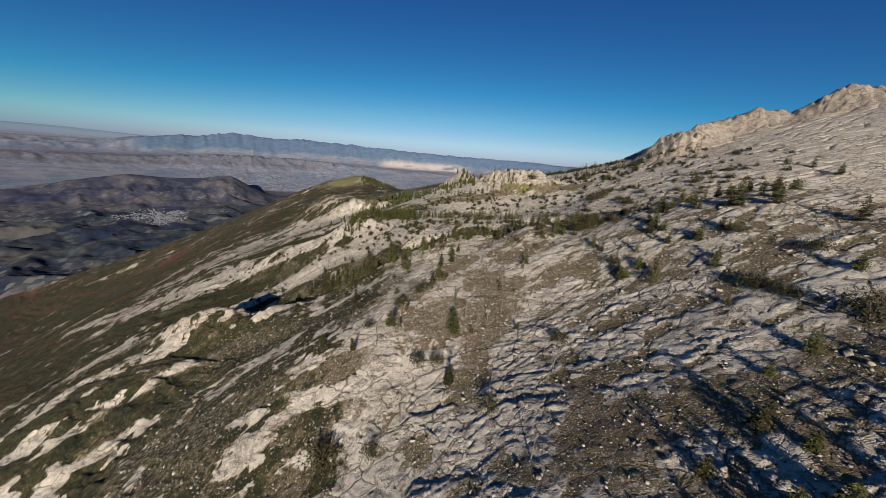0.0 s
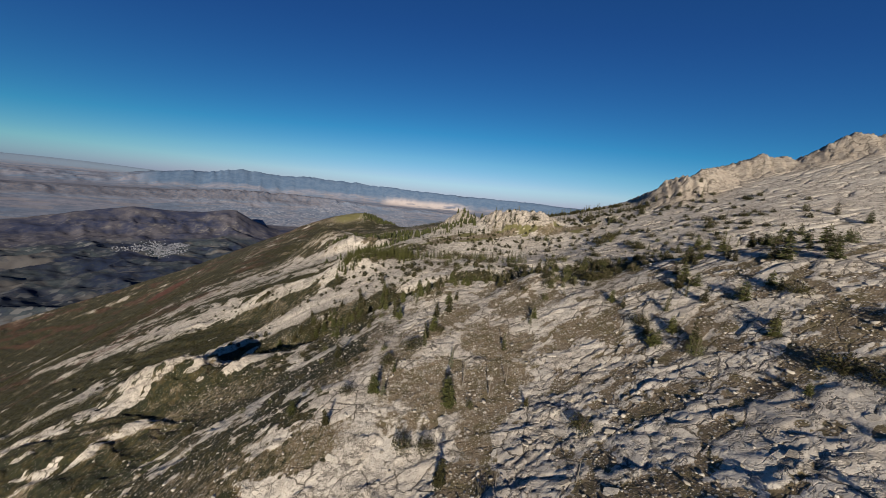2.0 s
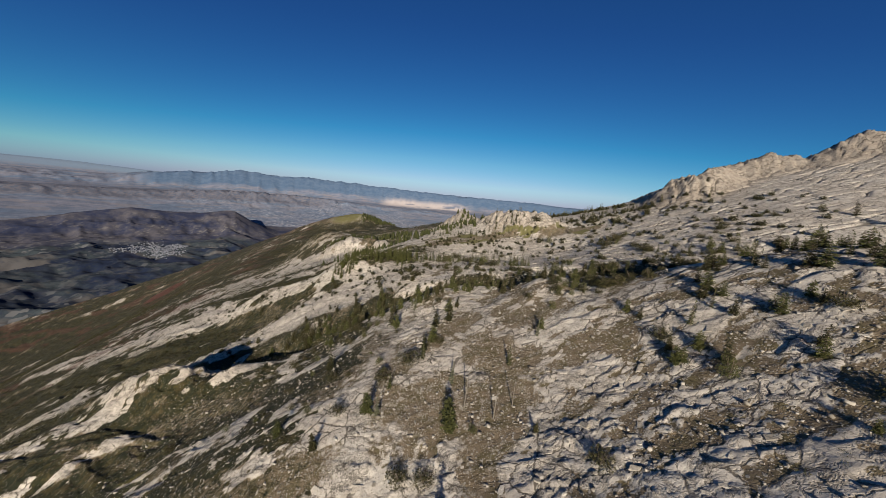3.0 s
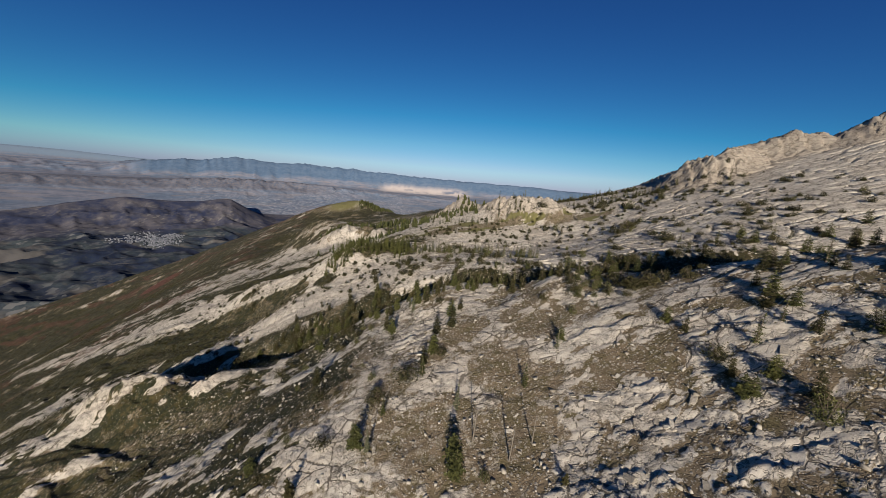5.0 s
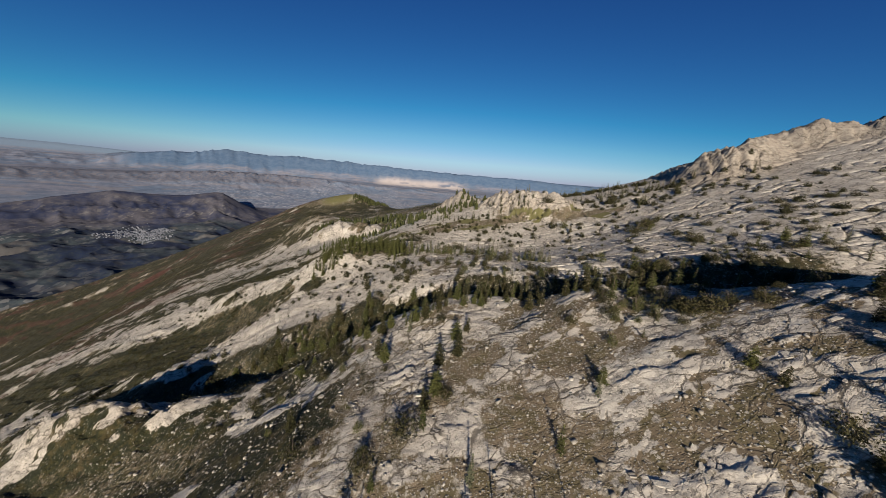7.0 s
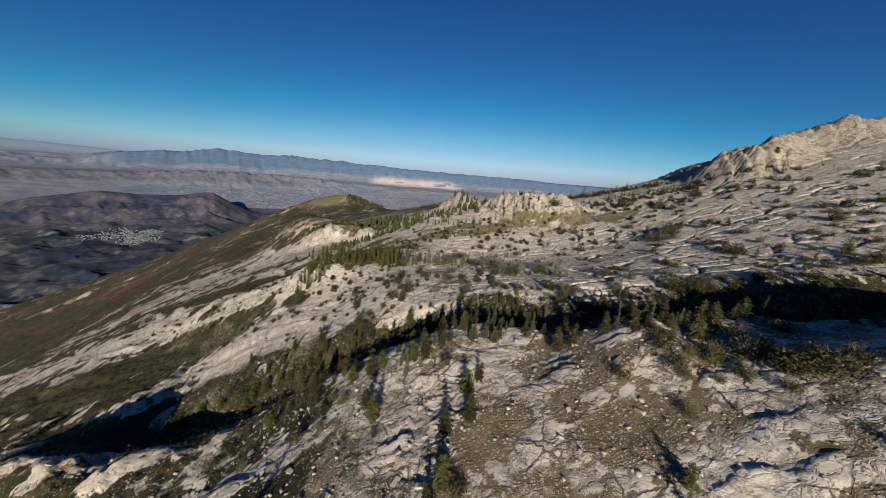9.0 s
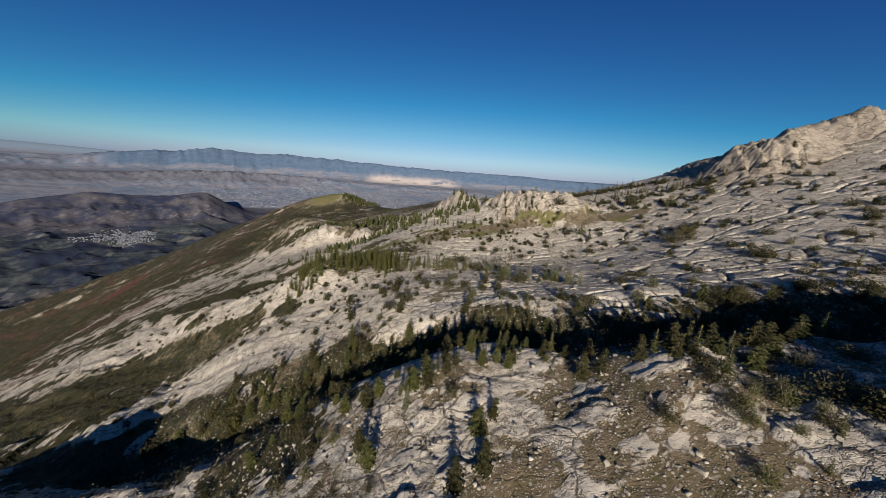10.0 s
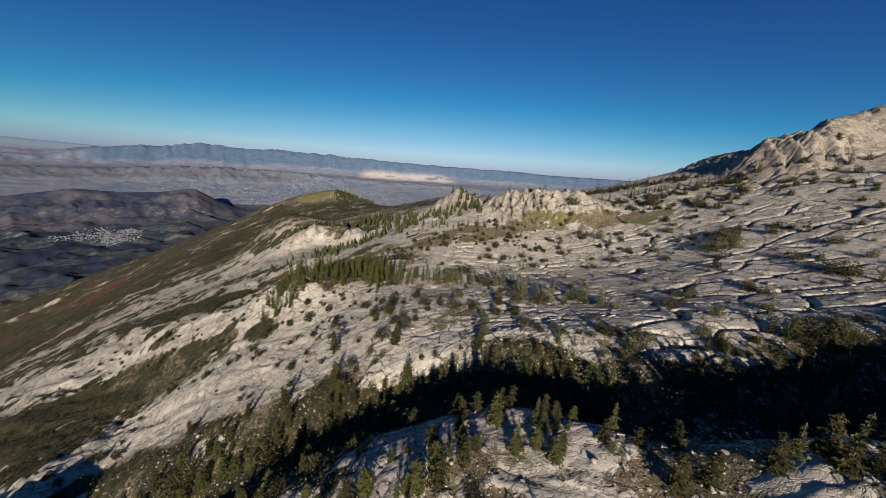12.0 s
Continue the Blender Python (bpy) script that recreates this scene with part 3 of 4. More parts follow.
def relief(x, y, soil, green):
    """Slabs, ledges and joints of the bare rock, and the lesser lumps of the soil."""
    bare = np.clip(1 - 1.1 * np.maximum(soil, green), 0, 1)
    r = np.hypot(x, y)
    bend, sway = 16 * (fbm(x / 30, y / 30, 4, 61, 0.6) - 0.5), 16 * (fbm(x / 27, y / 27, 4, 62, 0.6) - 0.5)
    u, v = 0.97 * x - 0.24 * y + bend, 0.24 * x + 0.97 * y + sway
    joint, tone, ox, oy = blocks(u / 15.0, v / 6.0, 71)
    slab = 1.9 * (tone - 0.5) + 2.0 * oy * (tone - 0.25)
    joint2, tone2, px, py = blocks((u + 0.4 * v) / 5.2, (v - 0.2 * u) / 2.4, 81)
    slab2 = 0.9 * (tone2 - 0.5) + 0.8 * py * (tone2 - 0.2) - 0.3 * (1 - step(joint2, 0.0, 0.14))
    rough = step(fbm(x / 33, y / 33, 4, 91, 0.6), 0.42, 0.58)
    upper = step(x + 0.5 * y, 135, 190) * step(y, 195, 225)
    z = bare * (slab * (0.12 + 0.20 * rough) * (1 - 0.55 * upper) + slab2 * (0.08 + 0.34 * rough) * (1 - 0.7 * upper))
    rill = 1 - np.abs(2 * fbm(u / 34, v / 12, 4, 93, 0.55) - 1)
    z += 0.5 * bare * (rill - 0.6) * (1 - 0.5 * upper)
    s = v / 11.0 + 1.6 * (fbm(u / 60, v / 24, 4, 64, 0.55) - 0.5)
    ledge = (s - np.floor(s)) * step(fbm(u / 26, v / 9, 4, 66, 0.6), 0.42, 0.56)
    s2 = (v + 0.5 * u) / 5.5 + 1.8 * (fbm(u / 30, v / 14, 4, 67, 0.55) - 0.5)
    ledge2 = (s2 - np.floor(s2)) * step(fbm(u / 15, v / 7, 4, 68, 0.6), 0.46, 0.58)
    z += bare * ((0.36 - 0.28 * upper) * ledge + 0.34 * (1 - 0.7 * upper) * ledge2)
    z -= (0.55 + 1.35 * upper) * bare * fissures(x, y)
    flute = 1 - np.abs(2 * fbm(u / 70, v / 13, 5, 94, 0.6) - 1)
    z += 5.5 * (flute - 0.6) * step(-x, 40, 160)
    z += (3 - 1.3 * upper) * (fbm(x / 42, y / 28, 5, 95, 0.5) - 0.5) + (0.36 - 0.2 * upper) * (fbm(x / 3.2, y / 3.2, 3, 97, 0.65) - 0.5)
    for line in (CREST, KNOLL):
        d, h = along(x, y, line)
        beds = (x - 0.45 * y) / 9.5 + 1.2 * (fbm(x / 25, y / 25, 4, 103) - 0.5)
        near = (1 - step(d, 18, 36)) * np.clip(h / 8, 0, 1)
        off = np.abs(beds - np.floor(beds) - 0.5)
        cleft = (1 - step(off, 0.02, 0.16)) * step(fbm(x / 14, y / 14, 3, 105), 0.35, 0.55)
        fins = 1 - np.abs(2 * fbm((x - 0.45 * y) / 9, (y + 0.45 * x) / 30, 4, 107, 0.6) - 1)
        z += near * (1.2 * (0.5 - (beds - np.floor(beds))) - 3.2 * cleft + 5.0 * (fins - 0.65) + 2.4 * (0.5 - np.abs(2 * fbm(x / 6, y / 6, 4, 109, 0.6) - 1)))
    for line, width, high in ((CREST, 22, 2.6), (KNOLL, 22, 3.5), (OUTCROP, 30, 10), (NEAR_RIM, 13, 7)):
        d, h = along(x, y, line)
        teeth = 1 - np.abs(2 * fbm(x / 17, y / 30, 4, 101) - 1) * 2
        z += high * np.exp(-(d / width) ** 2) * (teeth - 0.45) * np.clip(h / 8, 0, 1)
    return z * step(r, 6, 30)


# the basin beyond: true distances are drawn together so that the whole of it lies within 5 km, each place keeping its direction
REACH = 5000.0
FAR_CREST = ((-80, -1.7), (-47, -1.6), (-43, -0.3), (-39.2, 0.44), (-36.5, 0.6), (-34.0, 1.2), (-32.6, 1.42), (-30.2, 1.15), (-27.0, 1.0), (-23.3, 1.3), (-20.0, 1.05), (-17.4, 1.2), (-10.1, 0.85), (-2.4, 0.6), (8.4, 0.45), (16.9, 0.4), (20.5, 0.15), (60, 0.0))
FAINT_CREST = ((-80, 0.3), (-52.6, 0.5), (-48.8, 0.45), (-43.5, 0.2), (-36, 0.0), (60, 0.0))
SECOND_CREST = ((-60, -2.8), (-42, -2.6), (-39.5, -2.2), (-33, -1.65), (-26, -1.8), (-21, -1.95), (-12, -2.6), (10, -3.0))
MIDDLE_CREST = ((-80, -7.5), (-58, -7.0), (-53.8, -6.46), (-51, -5.9), (-48.5, -5.3), (-45.2, -4.8), (-42, -5.2), (-38, -5.4), (-35.5, -4.95), (-33.8, -4.9), (-32.6, -5.7), (-31.2, -6.6), (-29.5, -7.6), (-27, -8.6), (-20, -9.0), (60, -9.0))


def crest_height(table, turn, r):
    """How far a crest at true distance r stands above the basin's floor."""
    return 1300 + r * np.tan(np.radians(np.interp(turn, [t for t, _ in table], [v for _, v in table])))


def valley(x, y):
    """The wide basin: height, true place, and how much is upland, woods, far range, faint range, pale ground and town."""
    dx, dy = x, y - 75
    near = np.minimum(np.maximum(np.hypot(dx, dy), 1), 0.995 * REACH)
    turn = np.degrees(np.arctan2(dx, dy))
    r = near * REACH / (REACH - near)
    tx, ty = dx * r / near, dy * r / near
    spur = 1 - np.abs(2 * fbm(turn / 4.0, r / 1100, 6, 201, 0.5) - 1)
    rugged = 1 - np.abs(2 * fbm(tx / 1500, ty / 1500, 6, 205, 0.5) - 1)
    lift = 460 * (rugged - 0.60) * step(r, 2300, 3200) * (1 - step(r, 6200, 8500))
    middle = np.exp(-(((r - 9000) / np.where(r < 9000, 1480, 1100)) ** 2))
    lift += np.maximum(crest_height(MIDDLE_CREST, turn, 9000), 0) * middle * (0.15 + 0.88 * spur + 0.8 * middle ** 6 * (1 - spur))
    second = np.where(r < 22000, np.exp(-np.maximum(22000 - r, 0) / 3200), np.exp(-((r - 22000) / 7000) ** 2))
    spur2 = 1 - np.abs(2 * fbm(turn / 3.0, r / 4200, 6, 221, 0.6) - 1)
    lift += np.maximum(crest_height(SECOND_CREST, turn, 22000), 0) * second * (0.2 + 0.85 * spur2)
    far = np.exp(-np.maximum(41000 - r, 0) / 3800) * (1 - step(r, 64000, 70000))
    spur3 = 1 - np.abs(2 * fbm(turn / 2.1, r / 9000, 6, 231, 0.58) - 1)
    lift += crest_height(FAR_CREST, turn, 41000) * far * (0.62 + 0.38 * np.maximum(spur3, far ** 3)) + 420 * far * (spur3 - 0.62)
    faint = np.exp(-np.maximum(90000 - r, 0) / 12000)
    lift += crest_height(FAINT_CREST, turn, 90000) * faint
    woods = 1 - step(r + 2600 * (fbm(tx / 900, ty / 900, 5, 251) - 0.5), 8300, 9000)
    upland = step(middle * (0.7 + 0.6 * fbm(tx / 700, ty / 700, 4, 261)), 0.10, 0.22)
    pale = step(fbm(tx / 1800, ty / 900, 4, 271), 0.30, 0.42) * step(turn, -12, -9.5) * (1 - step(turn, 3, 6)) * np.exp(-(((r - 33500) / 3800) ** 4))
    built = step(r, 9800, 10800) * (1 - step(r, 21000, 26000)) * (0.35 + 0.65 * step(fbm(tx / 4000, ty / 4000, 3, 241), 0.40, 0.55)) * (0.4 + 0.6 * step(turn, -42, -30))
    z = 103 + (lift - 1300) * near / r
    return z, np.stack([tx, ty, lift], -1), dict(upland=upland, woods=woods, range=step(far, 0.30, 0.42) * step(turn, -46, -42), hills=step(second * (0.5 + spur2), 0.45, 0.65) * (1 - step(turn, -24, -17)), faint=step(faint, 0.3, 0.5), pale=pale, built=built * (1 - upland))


def ground(x, y):
    """Height of the ground anywhere, with its cover."""
    x, y = np.asarray(x, float), np.asarray(y, float)
    soil, green, red, _ = cover(x, y)
    m = mountain(x, y) + relief(x, y, soil, green)
    return m, soil, green, red


# ---------------------------------------------------------------- the ground, one sheet
def build_ground():
    radii = [2.0]
    while radii[-1] < 4960:
        r = radii[-1]
        radii.append(r + (1.6 if r < 90 else 0.55 if r < 335 else 0.85 if r < 540 else 0.0065 * r if r < 1950 else 0.0032 * r))
    turns = list(np.arange(-61.0, 53.01, 0.165)) + list(np.arange(56, 296, 4.0))
    rr, tt = np.meshgrid(np.array(radii), np.radians(np.array(turns)), indexing="ij")
    x, y = HUB[0] + rr * np.sin(tt), HUB[1] + rr * np.cos(tt)
    rows, cols = x.shape
    m = mountain(x, y)
    v, true_place, basin = valley(x, y)
    close = m > v - 30
    soil, green, red, grass, crack = (np.zeros(x.shape) for _ in range(5))
    soil[close], green[close], red[close], grass[close] = cover(x[close], y[close])
    crag = np.zeros(x.shape)
    for line, wide, most in ((CREST, 46, 0.9), (KNOLL, 24, 0.5), (NEAR_RIM[:6], 16, 0.4)):
        d, high = along(x, y, line)
        crag = np.maximum(crag, most * (1 - step(d, 0.6 * wide, wide)) * step(high, 0, 5))
    slabs = close & (rr < 520)
    crack[slabs] = fissures(x[slabs], y[slabs])
    m[close] += relief(x[close], y[close], soil[close], green[close])
    z = np.maximum(m, v)
    verts = np.stack([x, y, z], -1).reshape(-1, 3).astype(np.float32)
    i, k = np.meshgrid(np.arange(rows - 1), np.arange(cols), indexing="ij")
    nk = (k + 1) % cols
    quads = np.stack([i * cols + k, (i + 1) * cols + k, (i + 1) * cols + nk, i * cols + nk], -1).reshape(-1, 4)
    low = (m < v).reshape(-1)
    data = bpy.data.meshes.new("ground")
    data.vertices.add(len(verts))
    data.vertices.foreach_set("co", verts.ravel())
    data.loops.add(quads.size)
    data.loops.foreach_set("vertex_index", quads.ravel().astype(np.int32))
    data.polygons.add(len(quads))
    data.polygons.foreach_set("loop_start", np.arange(0, quads.size, 4, dtype=np.int32))
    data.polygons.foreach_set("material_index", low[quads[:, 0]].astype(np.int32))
    data.polygons.foreach_set("use_smooth", np.ones(len(quads), bool))
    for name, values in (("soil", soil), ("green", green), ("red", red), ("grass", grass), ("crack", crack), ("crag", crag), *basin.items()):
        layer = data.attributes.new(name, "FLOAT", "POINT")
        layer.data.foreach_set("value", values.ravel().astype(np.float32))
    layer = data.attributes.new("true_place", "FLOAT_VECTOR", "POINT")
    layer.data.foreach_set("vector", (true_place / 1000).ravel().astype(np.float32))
    data.update(calc_edges=True)
    data.materials.append(HILLSIDE)
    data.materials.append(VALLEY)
    return tagged(new("ground", data), "pale limestone mountainside above a wide hazy valley", "ground", kind="structure")


build_ground()


# ---------------------------------------------------------------- plants and stones
def mesh_from(name, verts, faces, *materials, index=None, smooth=False):
    data = bpy.data.meshes.new(name)
    data.from_pydata(verts, [], faces)
    for m in materials:
        data.materials.append(m)
    if index:
        data.polygons.foreach_set("material_index", index)
    if smooth:
        data.polygons.foreach_set("use_smooth", [True] * len(faces))
    data.update()
    return data


def part(name, data, parent, label=""):
    ob = new(name, data)
    ob.parent = parent
    return tagged(ob, label)


def tube(verts, faces, points, sides=6):
    """A tapered limb through points of (place, radius)."""
    base = len(verts)
    for p, radius in points:
        for k in range(sides):
            a = 2 * math.pi * k / sides
            verts.append((p[0] + radius * math.cos(a), p[1] + radius * math.sin(a), p[2]))
    for j in range(len(points) - 1):
        for k in range(sides):
            a, b = base + j * sides + k, base + j * sides + (k + 1) % sides
            faces.append((a, b, b + sides, a + sides))
    verts.append(tuple(points[-1][0]))
    for k in range(sides):
        faces.append((base + (len(points) - 1) * sides + k, base + (len(points) - 1) * sides + (k + 1) % sides, len(verts) - 1))


def spray(verts, faces, root, way, length, wide, rng, droop=0.25):
    """One needled branch: a drooping, folded blade with ragged side twigs."""
    side = Vector((-way.y, way.x, 0)).normalized()
    up = Vector((0, 0, 1))
    spots = []
    for s in (0.0, 0.35, 0.7, 1.0):
        spots.append(root + way * (length * s) - up * (droop * length * s * s))
    for j in range(3):
        a, b = spots[j], spots[j + 1]
        w = wide * (0.55, 1.0, 0.7)[j]
        for sign in (-1, 1):
            tip = (a + b) / 2 + side * (sign * w * rng.uniform(0.7, 1.25)) + way * (0.25 * length * rng.uniform(0.2, 0.8)) - up * (w * rng.uniform(0.1, 0.5))
            k = len(verts)
            verts.extend([tuple(a), tuple(b), tuple(tip)])
            faces.append((k, k + 1, k + 2))
        k = len(verts)
        verts.extend([tuple(a), tuple(b), tuple((a + b) / 2 + up * w * rng.uniform(0.25, 0.6) + side * w * rng.uniform(-0.4, 0.4))])
        faces.append((k, k + 1, k + 2))


def conifer(name, label, seed, high, spread, bushy, leaves):
    """A mountain conifer: trunk and a crown of ragged branches in uneven whorls."""
    rng = random.Random(seed)
    tree = tagged(new(name), label, "tree", "mountain conifers")
    verts, faces = [], []
    bend = Vector((rng.uniform(-0.05, 0.05), rng.uniform(-0.05, 0.05), 0)) * high
    tube(verts, faces, [(Vector((0, 0, -0.6)), 0.035 * high), (Vector((0, 0, 0.1 * high)), 0.028 * high), (bend * 0.5 + Vector((0, 0, 0.55 * high)), 0.014 * high), (bend + Vector((0, 0, 0.97 * high)), 0.003 * high)])
    part("trunk", mesh_from("trunk", verts, faces, BARK, smooth=True), tree)
    verts, faces = [], []
    level = 0.06 * high
    while level < 0.97 * high:
        s = level / high
        reach = spread * high * ((1 - s) ** bushy) * rng.uniform(0.55, 1.2) + 0.03 * high
        count = max(4, int(9 * (1 - 0.55 * s)))
        start = rng.uniform(0, 6.3)
        for k in range(count):
            if rng.random() < 0.22:
                continue
            a = start + 2 * math.pi * k / count + rng.uniform(-0.35, 0.35)
            way = Vector((math.cos(a), math.sin(a), rng.uniform(-0.05, 0.45))).normalized()
            root = bend * s + Vector((0, 0, level + rng.uniform(-0.02, 0.02) * high))
            spray(verts, faces, root, way, reach * rng.uniform(0.6, 1.15), 0.30 * reach + 0.018 * high, rng)
        level += high * rng.uniform(0.040, 0.062)
    k = len(verts)
    top = bend + Vector((0, 0, high * 1.02))
    for a in (0, 2.1, 4.2):
        verts.append((top.x + 0.03 * high * math.cos(a), top.y + 0.03 * high * math.sin(a), 0.9 * high))
    verts.append(tuple(top))
    faces.extend([(k, k + 1, k + 3), (k + 1, k + 2, k + 3), (k + 2, k, k + 3)])
    part("crown", mesh_from("crown", verts, faces, leaves), tree)
    return tree


def snag(label, seed, high):
    """A dead, bare trunk with broken limbs."""
    rng = random.Random(seed)
    tree = tagged(new("dead_tree"), label, "dead tree", "dead trees")
    verts, faces = [], []
    lean = Vector((rng.uniform(-0.1, 0.1), rng.uniform(-0.1, 0.1), 0)) * high
    tube(verts, faces, [(Vector((0, 0, -0.5)), 0.022 * high), (lean * 0.5 + Vector((0, 0, 0.5 * high)), 0.013 * high), (lean + Vector((0, 0, high)), 0.005 * high)], 6)
    part("trunk", mesh_from("trunk", verts, faces, DEADWOOD, smooth=True), tree)
    for _ in range(16):
        s = rng.uniform(0.15, 0.95)
        a = rng.uniform(0, 6.3)
        root = lean * s + Vector((0, 0, s * high))
        tip = root + Vector((math.cos(a), math.sin(a), rng.uniform(0.1, 0.9))) * high * (0.34 - 0.25 * s)
        verts, faces = [], []
        tube(verts, faces, [(root, 0.007 * high), ((root + tip) / 2 + Vector((0, 0, 0.02 * high)), 0.004 * high), (tip, 0.002 * high)], 4)
        part("limb", mesh_from("limb", verts, faces, DEADWOOD), tree)
    return tree


def tuft(verts, faces, at, wide, high, count, rng):
    """Leaves of one shrub, as small tilted blades in a loose dome."""
    for _ in range(count):
        a, s = rng.uniform(0, 6.283), math.sqrt(rng.random())
        h = high * rng.uniform(0.05, 1.0) * (1 - 0.55 * s * s)
        p = Vector((at[0] + wide * s * math.cos(a), at[1] + wide * s * math.sin(a), at[2] + h))
        size = (0.13 * wide + 0.08) * rng.uniform(0.6, 1.3)
        d1 = Vector((rng.gauss(0, 1), rng.gauss(0, 1), rng.gauss(0, 0.8))).normalized() * size
        d2 = Vector((rng.gauss(0, 1), rng.gauss(0, 1), rng.gauss(0.5, 0.8))).normalized() * size
        k = len(verts)
        verts.extend([tuple(p - d1 * 0.5), tuple(p + d1 * 0.5), tuple(p + d2)])
        faces.append((k, k + 1, k + 2))


def shrub(label, seed, wide, high, count, leaves, group="shrubs on the slope"):
    rng = random.Random(seed)
    bush = tagged(new("shrub"), label, "shrub", group)
    verts, faces = [], []
    for _ in range(6):
        a, s = rng.uniform(0, 6.283), rng.uniform(0.3, 0.8)
        tube(verts, faces, [(Vector((0, 0, -0.3)), 0.05), (Vector((wide * s * math.cos(a) * 0.5, wide * s * math.sin(a) * 0.5, 0.45 * high)), 0.035), (Vector((wide * s * math.cos(a), wide * s * math.sin(a), 0.85 * high)), 0.012)], 4)
    part("woody_base", mesh_from("woody_base", verts, faces, BARK), bush)
    verts, faces = [], []
    lobes = 5
    for k in range(lobes):
        a, s = 6.283 * k / lobes + rng.uniform(-0.5, 0.5), rng.uniform(0.2, 0.6)
        tuft(verts, faces, (wide * s * math.cos(a), wide * s * math.sin(a), 0), wide * rng.uniform(0.4, 0.65), high * rng.uniform(0.6, 1.0), count // lobes, rng)
    part("foliage", mesh_from("foliage", verts, faces, leaves), bush)
    return bush


ICO = None


def stone_shape(rng, size, flat=0.7):
    """Corners and faces of one broken stone."""
    global ICO
    if ICO is None:
        bm = bmesh.new()
        bmesh.ops.create_icosphere(bm, subdivisions=1, radius=1.0)
        bm.verts.ensure_lookup_table()
        ICO = ([v.co.copy() for v in bm.verts], [tuple(v.index for v in f.verts) for f in bm.faces])
        bm.free()
    turn = Euler((rng.uniform(0, 6.3), rng.uniform(0, 6.3), rng.uniform(0, 6.3))).to_matrix()
    stretch = Vector((rng.uniform(0.7, 1.3), rng.uniform(0.7, 1.2), flat * rng.uniform(0.7, 1.2)))
    cut = [(turn @ Vector((rng.gauss(0, 1), rng.gauss(0, 1), rng.gauss(0, 1))).normalized(), rng.uniform(0.45, 0.8)) for _ in range(5)]
    out = []
    for v in ICO[0]:
        p = turn @ v * rng.uniform(0.85, 1.1)
        for way, far in cut:
            d = p.dot(way) - far
            if d > 0:
                p -= way * d
        out.append(Vector((p.x * stretch.x, p.y * stretch.y, p.z * stretch.z)) * size)
    return out, ICO[1]


def height_at(places):
    x, y = np.array([p[0] for p in places], float), np.array([p[1] for p in places], float)
    return ground(x, y)[0]


def plant(kinds, places, rng, low, high):
    """Copies of the kinds at the places, each with a turn and a size of its own."""
    for (x, y), z in zip(places, height_at(places)):
        m = pose(x, y, float(z) - 0.15, rng.uniform(-4, 4), rng.uniform(-4, 4), rng.uniform(0, 360)) @ Matrix.Scale(rng.uniform(low, high), 4)
        kind = rng.choice(kinds)
        made = copy_thing(kind, m)
        made.scale = m.to_scale()


def strewn(rng, count, line, width):
    """Places scattered along a line of (x, y, ...)."""
    out = []
    lengths = [math.hypot(b[0] - a[0], b[1] - a[1]) for a, b in zip(line, line[1:])]
    for _ in range(count):
        s = rng.uniform(0, sum(lengths))
        for (a, b), n in zip(zip(line, line[1:]), lengths):
            if s <= n:
                u = s / n
                out.append((a[0] + u * (b[0] - a[0]) + rng.gauss(0, width), a[1] + u * (b[1] - a[1]) + rng.gauss(0, width)))
                break
            s -= n
    return out


# where single trees stand: x, y, height
FOREGROUND_TREES = [(59, 45, 7.3), (78, 56, 5.6), (90, 58, 8.5), (100, 70, 5.6), (87, 72, 5.3), (-15, 73, 5.2), (18, 73, 5.6), (-31, 76, 8.0), (79, 77, 3.1), (86, 79, 5.4), (102, 81, 5.2), (117, 86, 7.9), (7, 88, 8.3), (42, 91, 5.2), (89, 95, 6.0), (74, 99, 6.7), (3, 99, 4.4), (-4, 101, 5.7), (99, 101, 5.1), (32, 105, 3.4), (75, 110, 6.2), (93, 110, 4.7), (16, 110, 3.5)]
NEAR_SLABS_TREES = [(9, 112, 8.5), (70, 114, 5.3), (-32, 115, 6.5), (128, 115, 5.6), (9, 116, 8.5), (119, 118, 7.2), (78, 118, 8.5), (71, 119, 5.7), (85, 120, 6.0), (-14, 122, 7.2), (-18, 124, 8.5), (86, 126, 5.6), (-49, 126, 6.4), (71, 130, 4.9), (10, 131, 8.5), (106, 132, 8.5), (30, 133, 8.0), (-12, 133, 5.7), (70, 136, 5.6), (42, 143, 6.8), (-1, 146, 8.5), (44, 146, 5.7), (-6, 146, 6.1)]
RIM_TREES = [(-1, 152, 7.4), (59, 155, 3.3), (2, 157, 8.5), (65, 159, 5.0), (-43, 161, 8.5), (3, 169, 8.5), (9, 171, 8.5), (60, 175, 8.5), (9, 180, 8.5), (-17, 181, 8.5), (59, 182, 8.5), (13, 183, 6.2), (56, 186, 8.5), (-20, 186, 8.5), (41, 188, 7.8), (37, 189, 8.5), (-9, 194, 8.5), (198, 196, 8.5), (176, 197, 8.5), (20, 198, 6.2), (-3, 199, 8.5), (-11, 199, 5.8), (149, 199, 8.5), (-7, 200, 8.5)]
RAVINE_TREES = [(-21, 201, 8.5), (-3, 202, 8.5), (25, 204, 3.7), (6, 204, 5.7), (0, 204, 5.8), (-18, 204, 7.8), (253, 205, 8.5), (15, 206, 5.1), (120, 206, 8.5), (19, 207, 7.4), (199, 208, 8.5), (139, 209, 8.5), (-13, 209, 4.0), (3, 210, 5.3), (113, 210, 8.5), (11, 210, 8.3)]
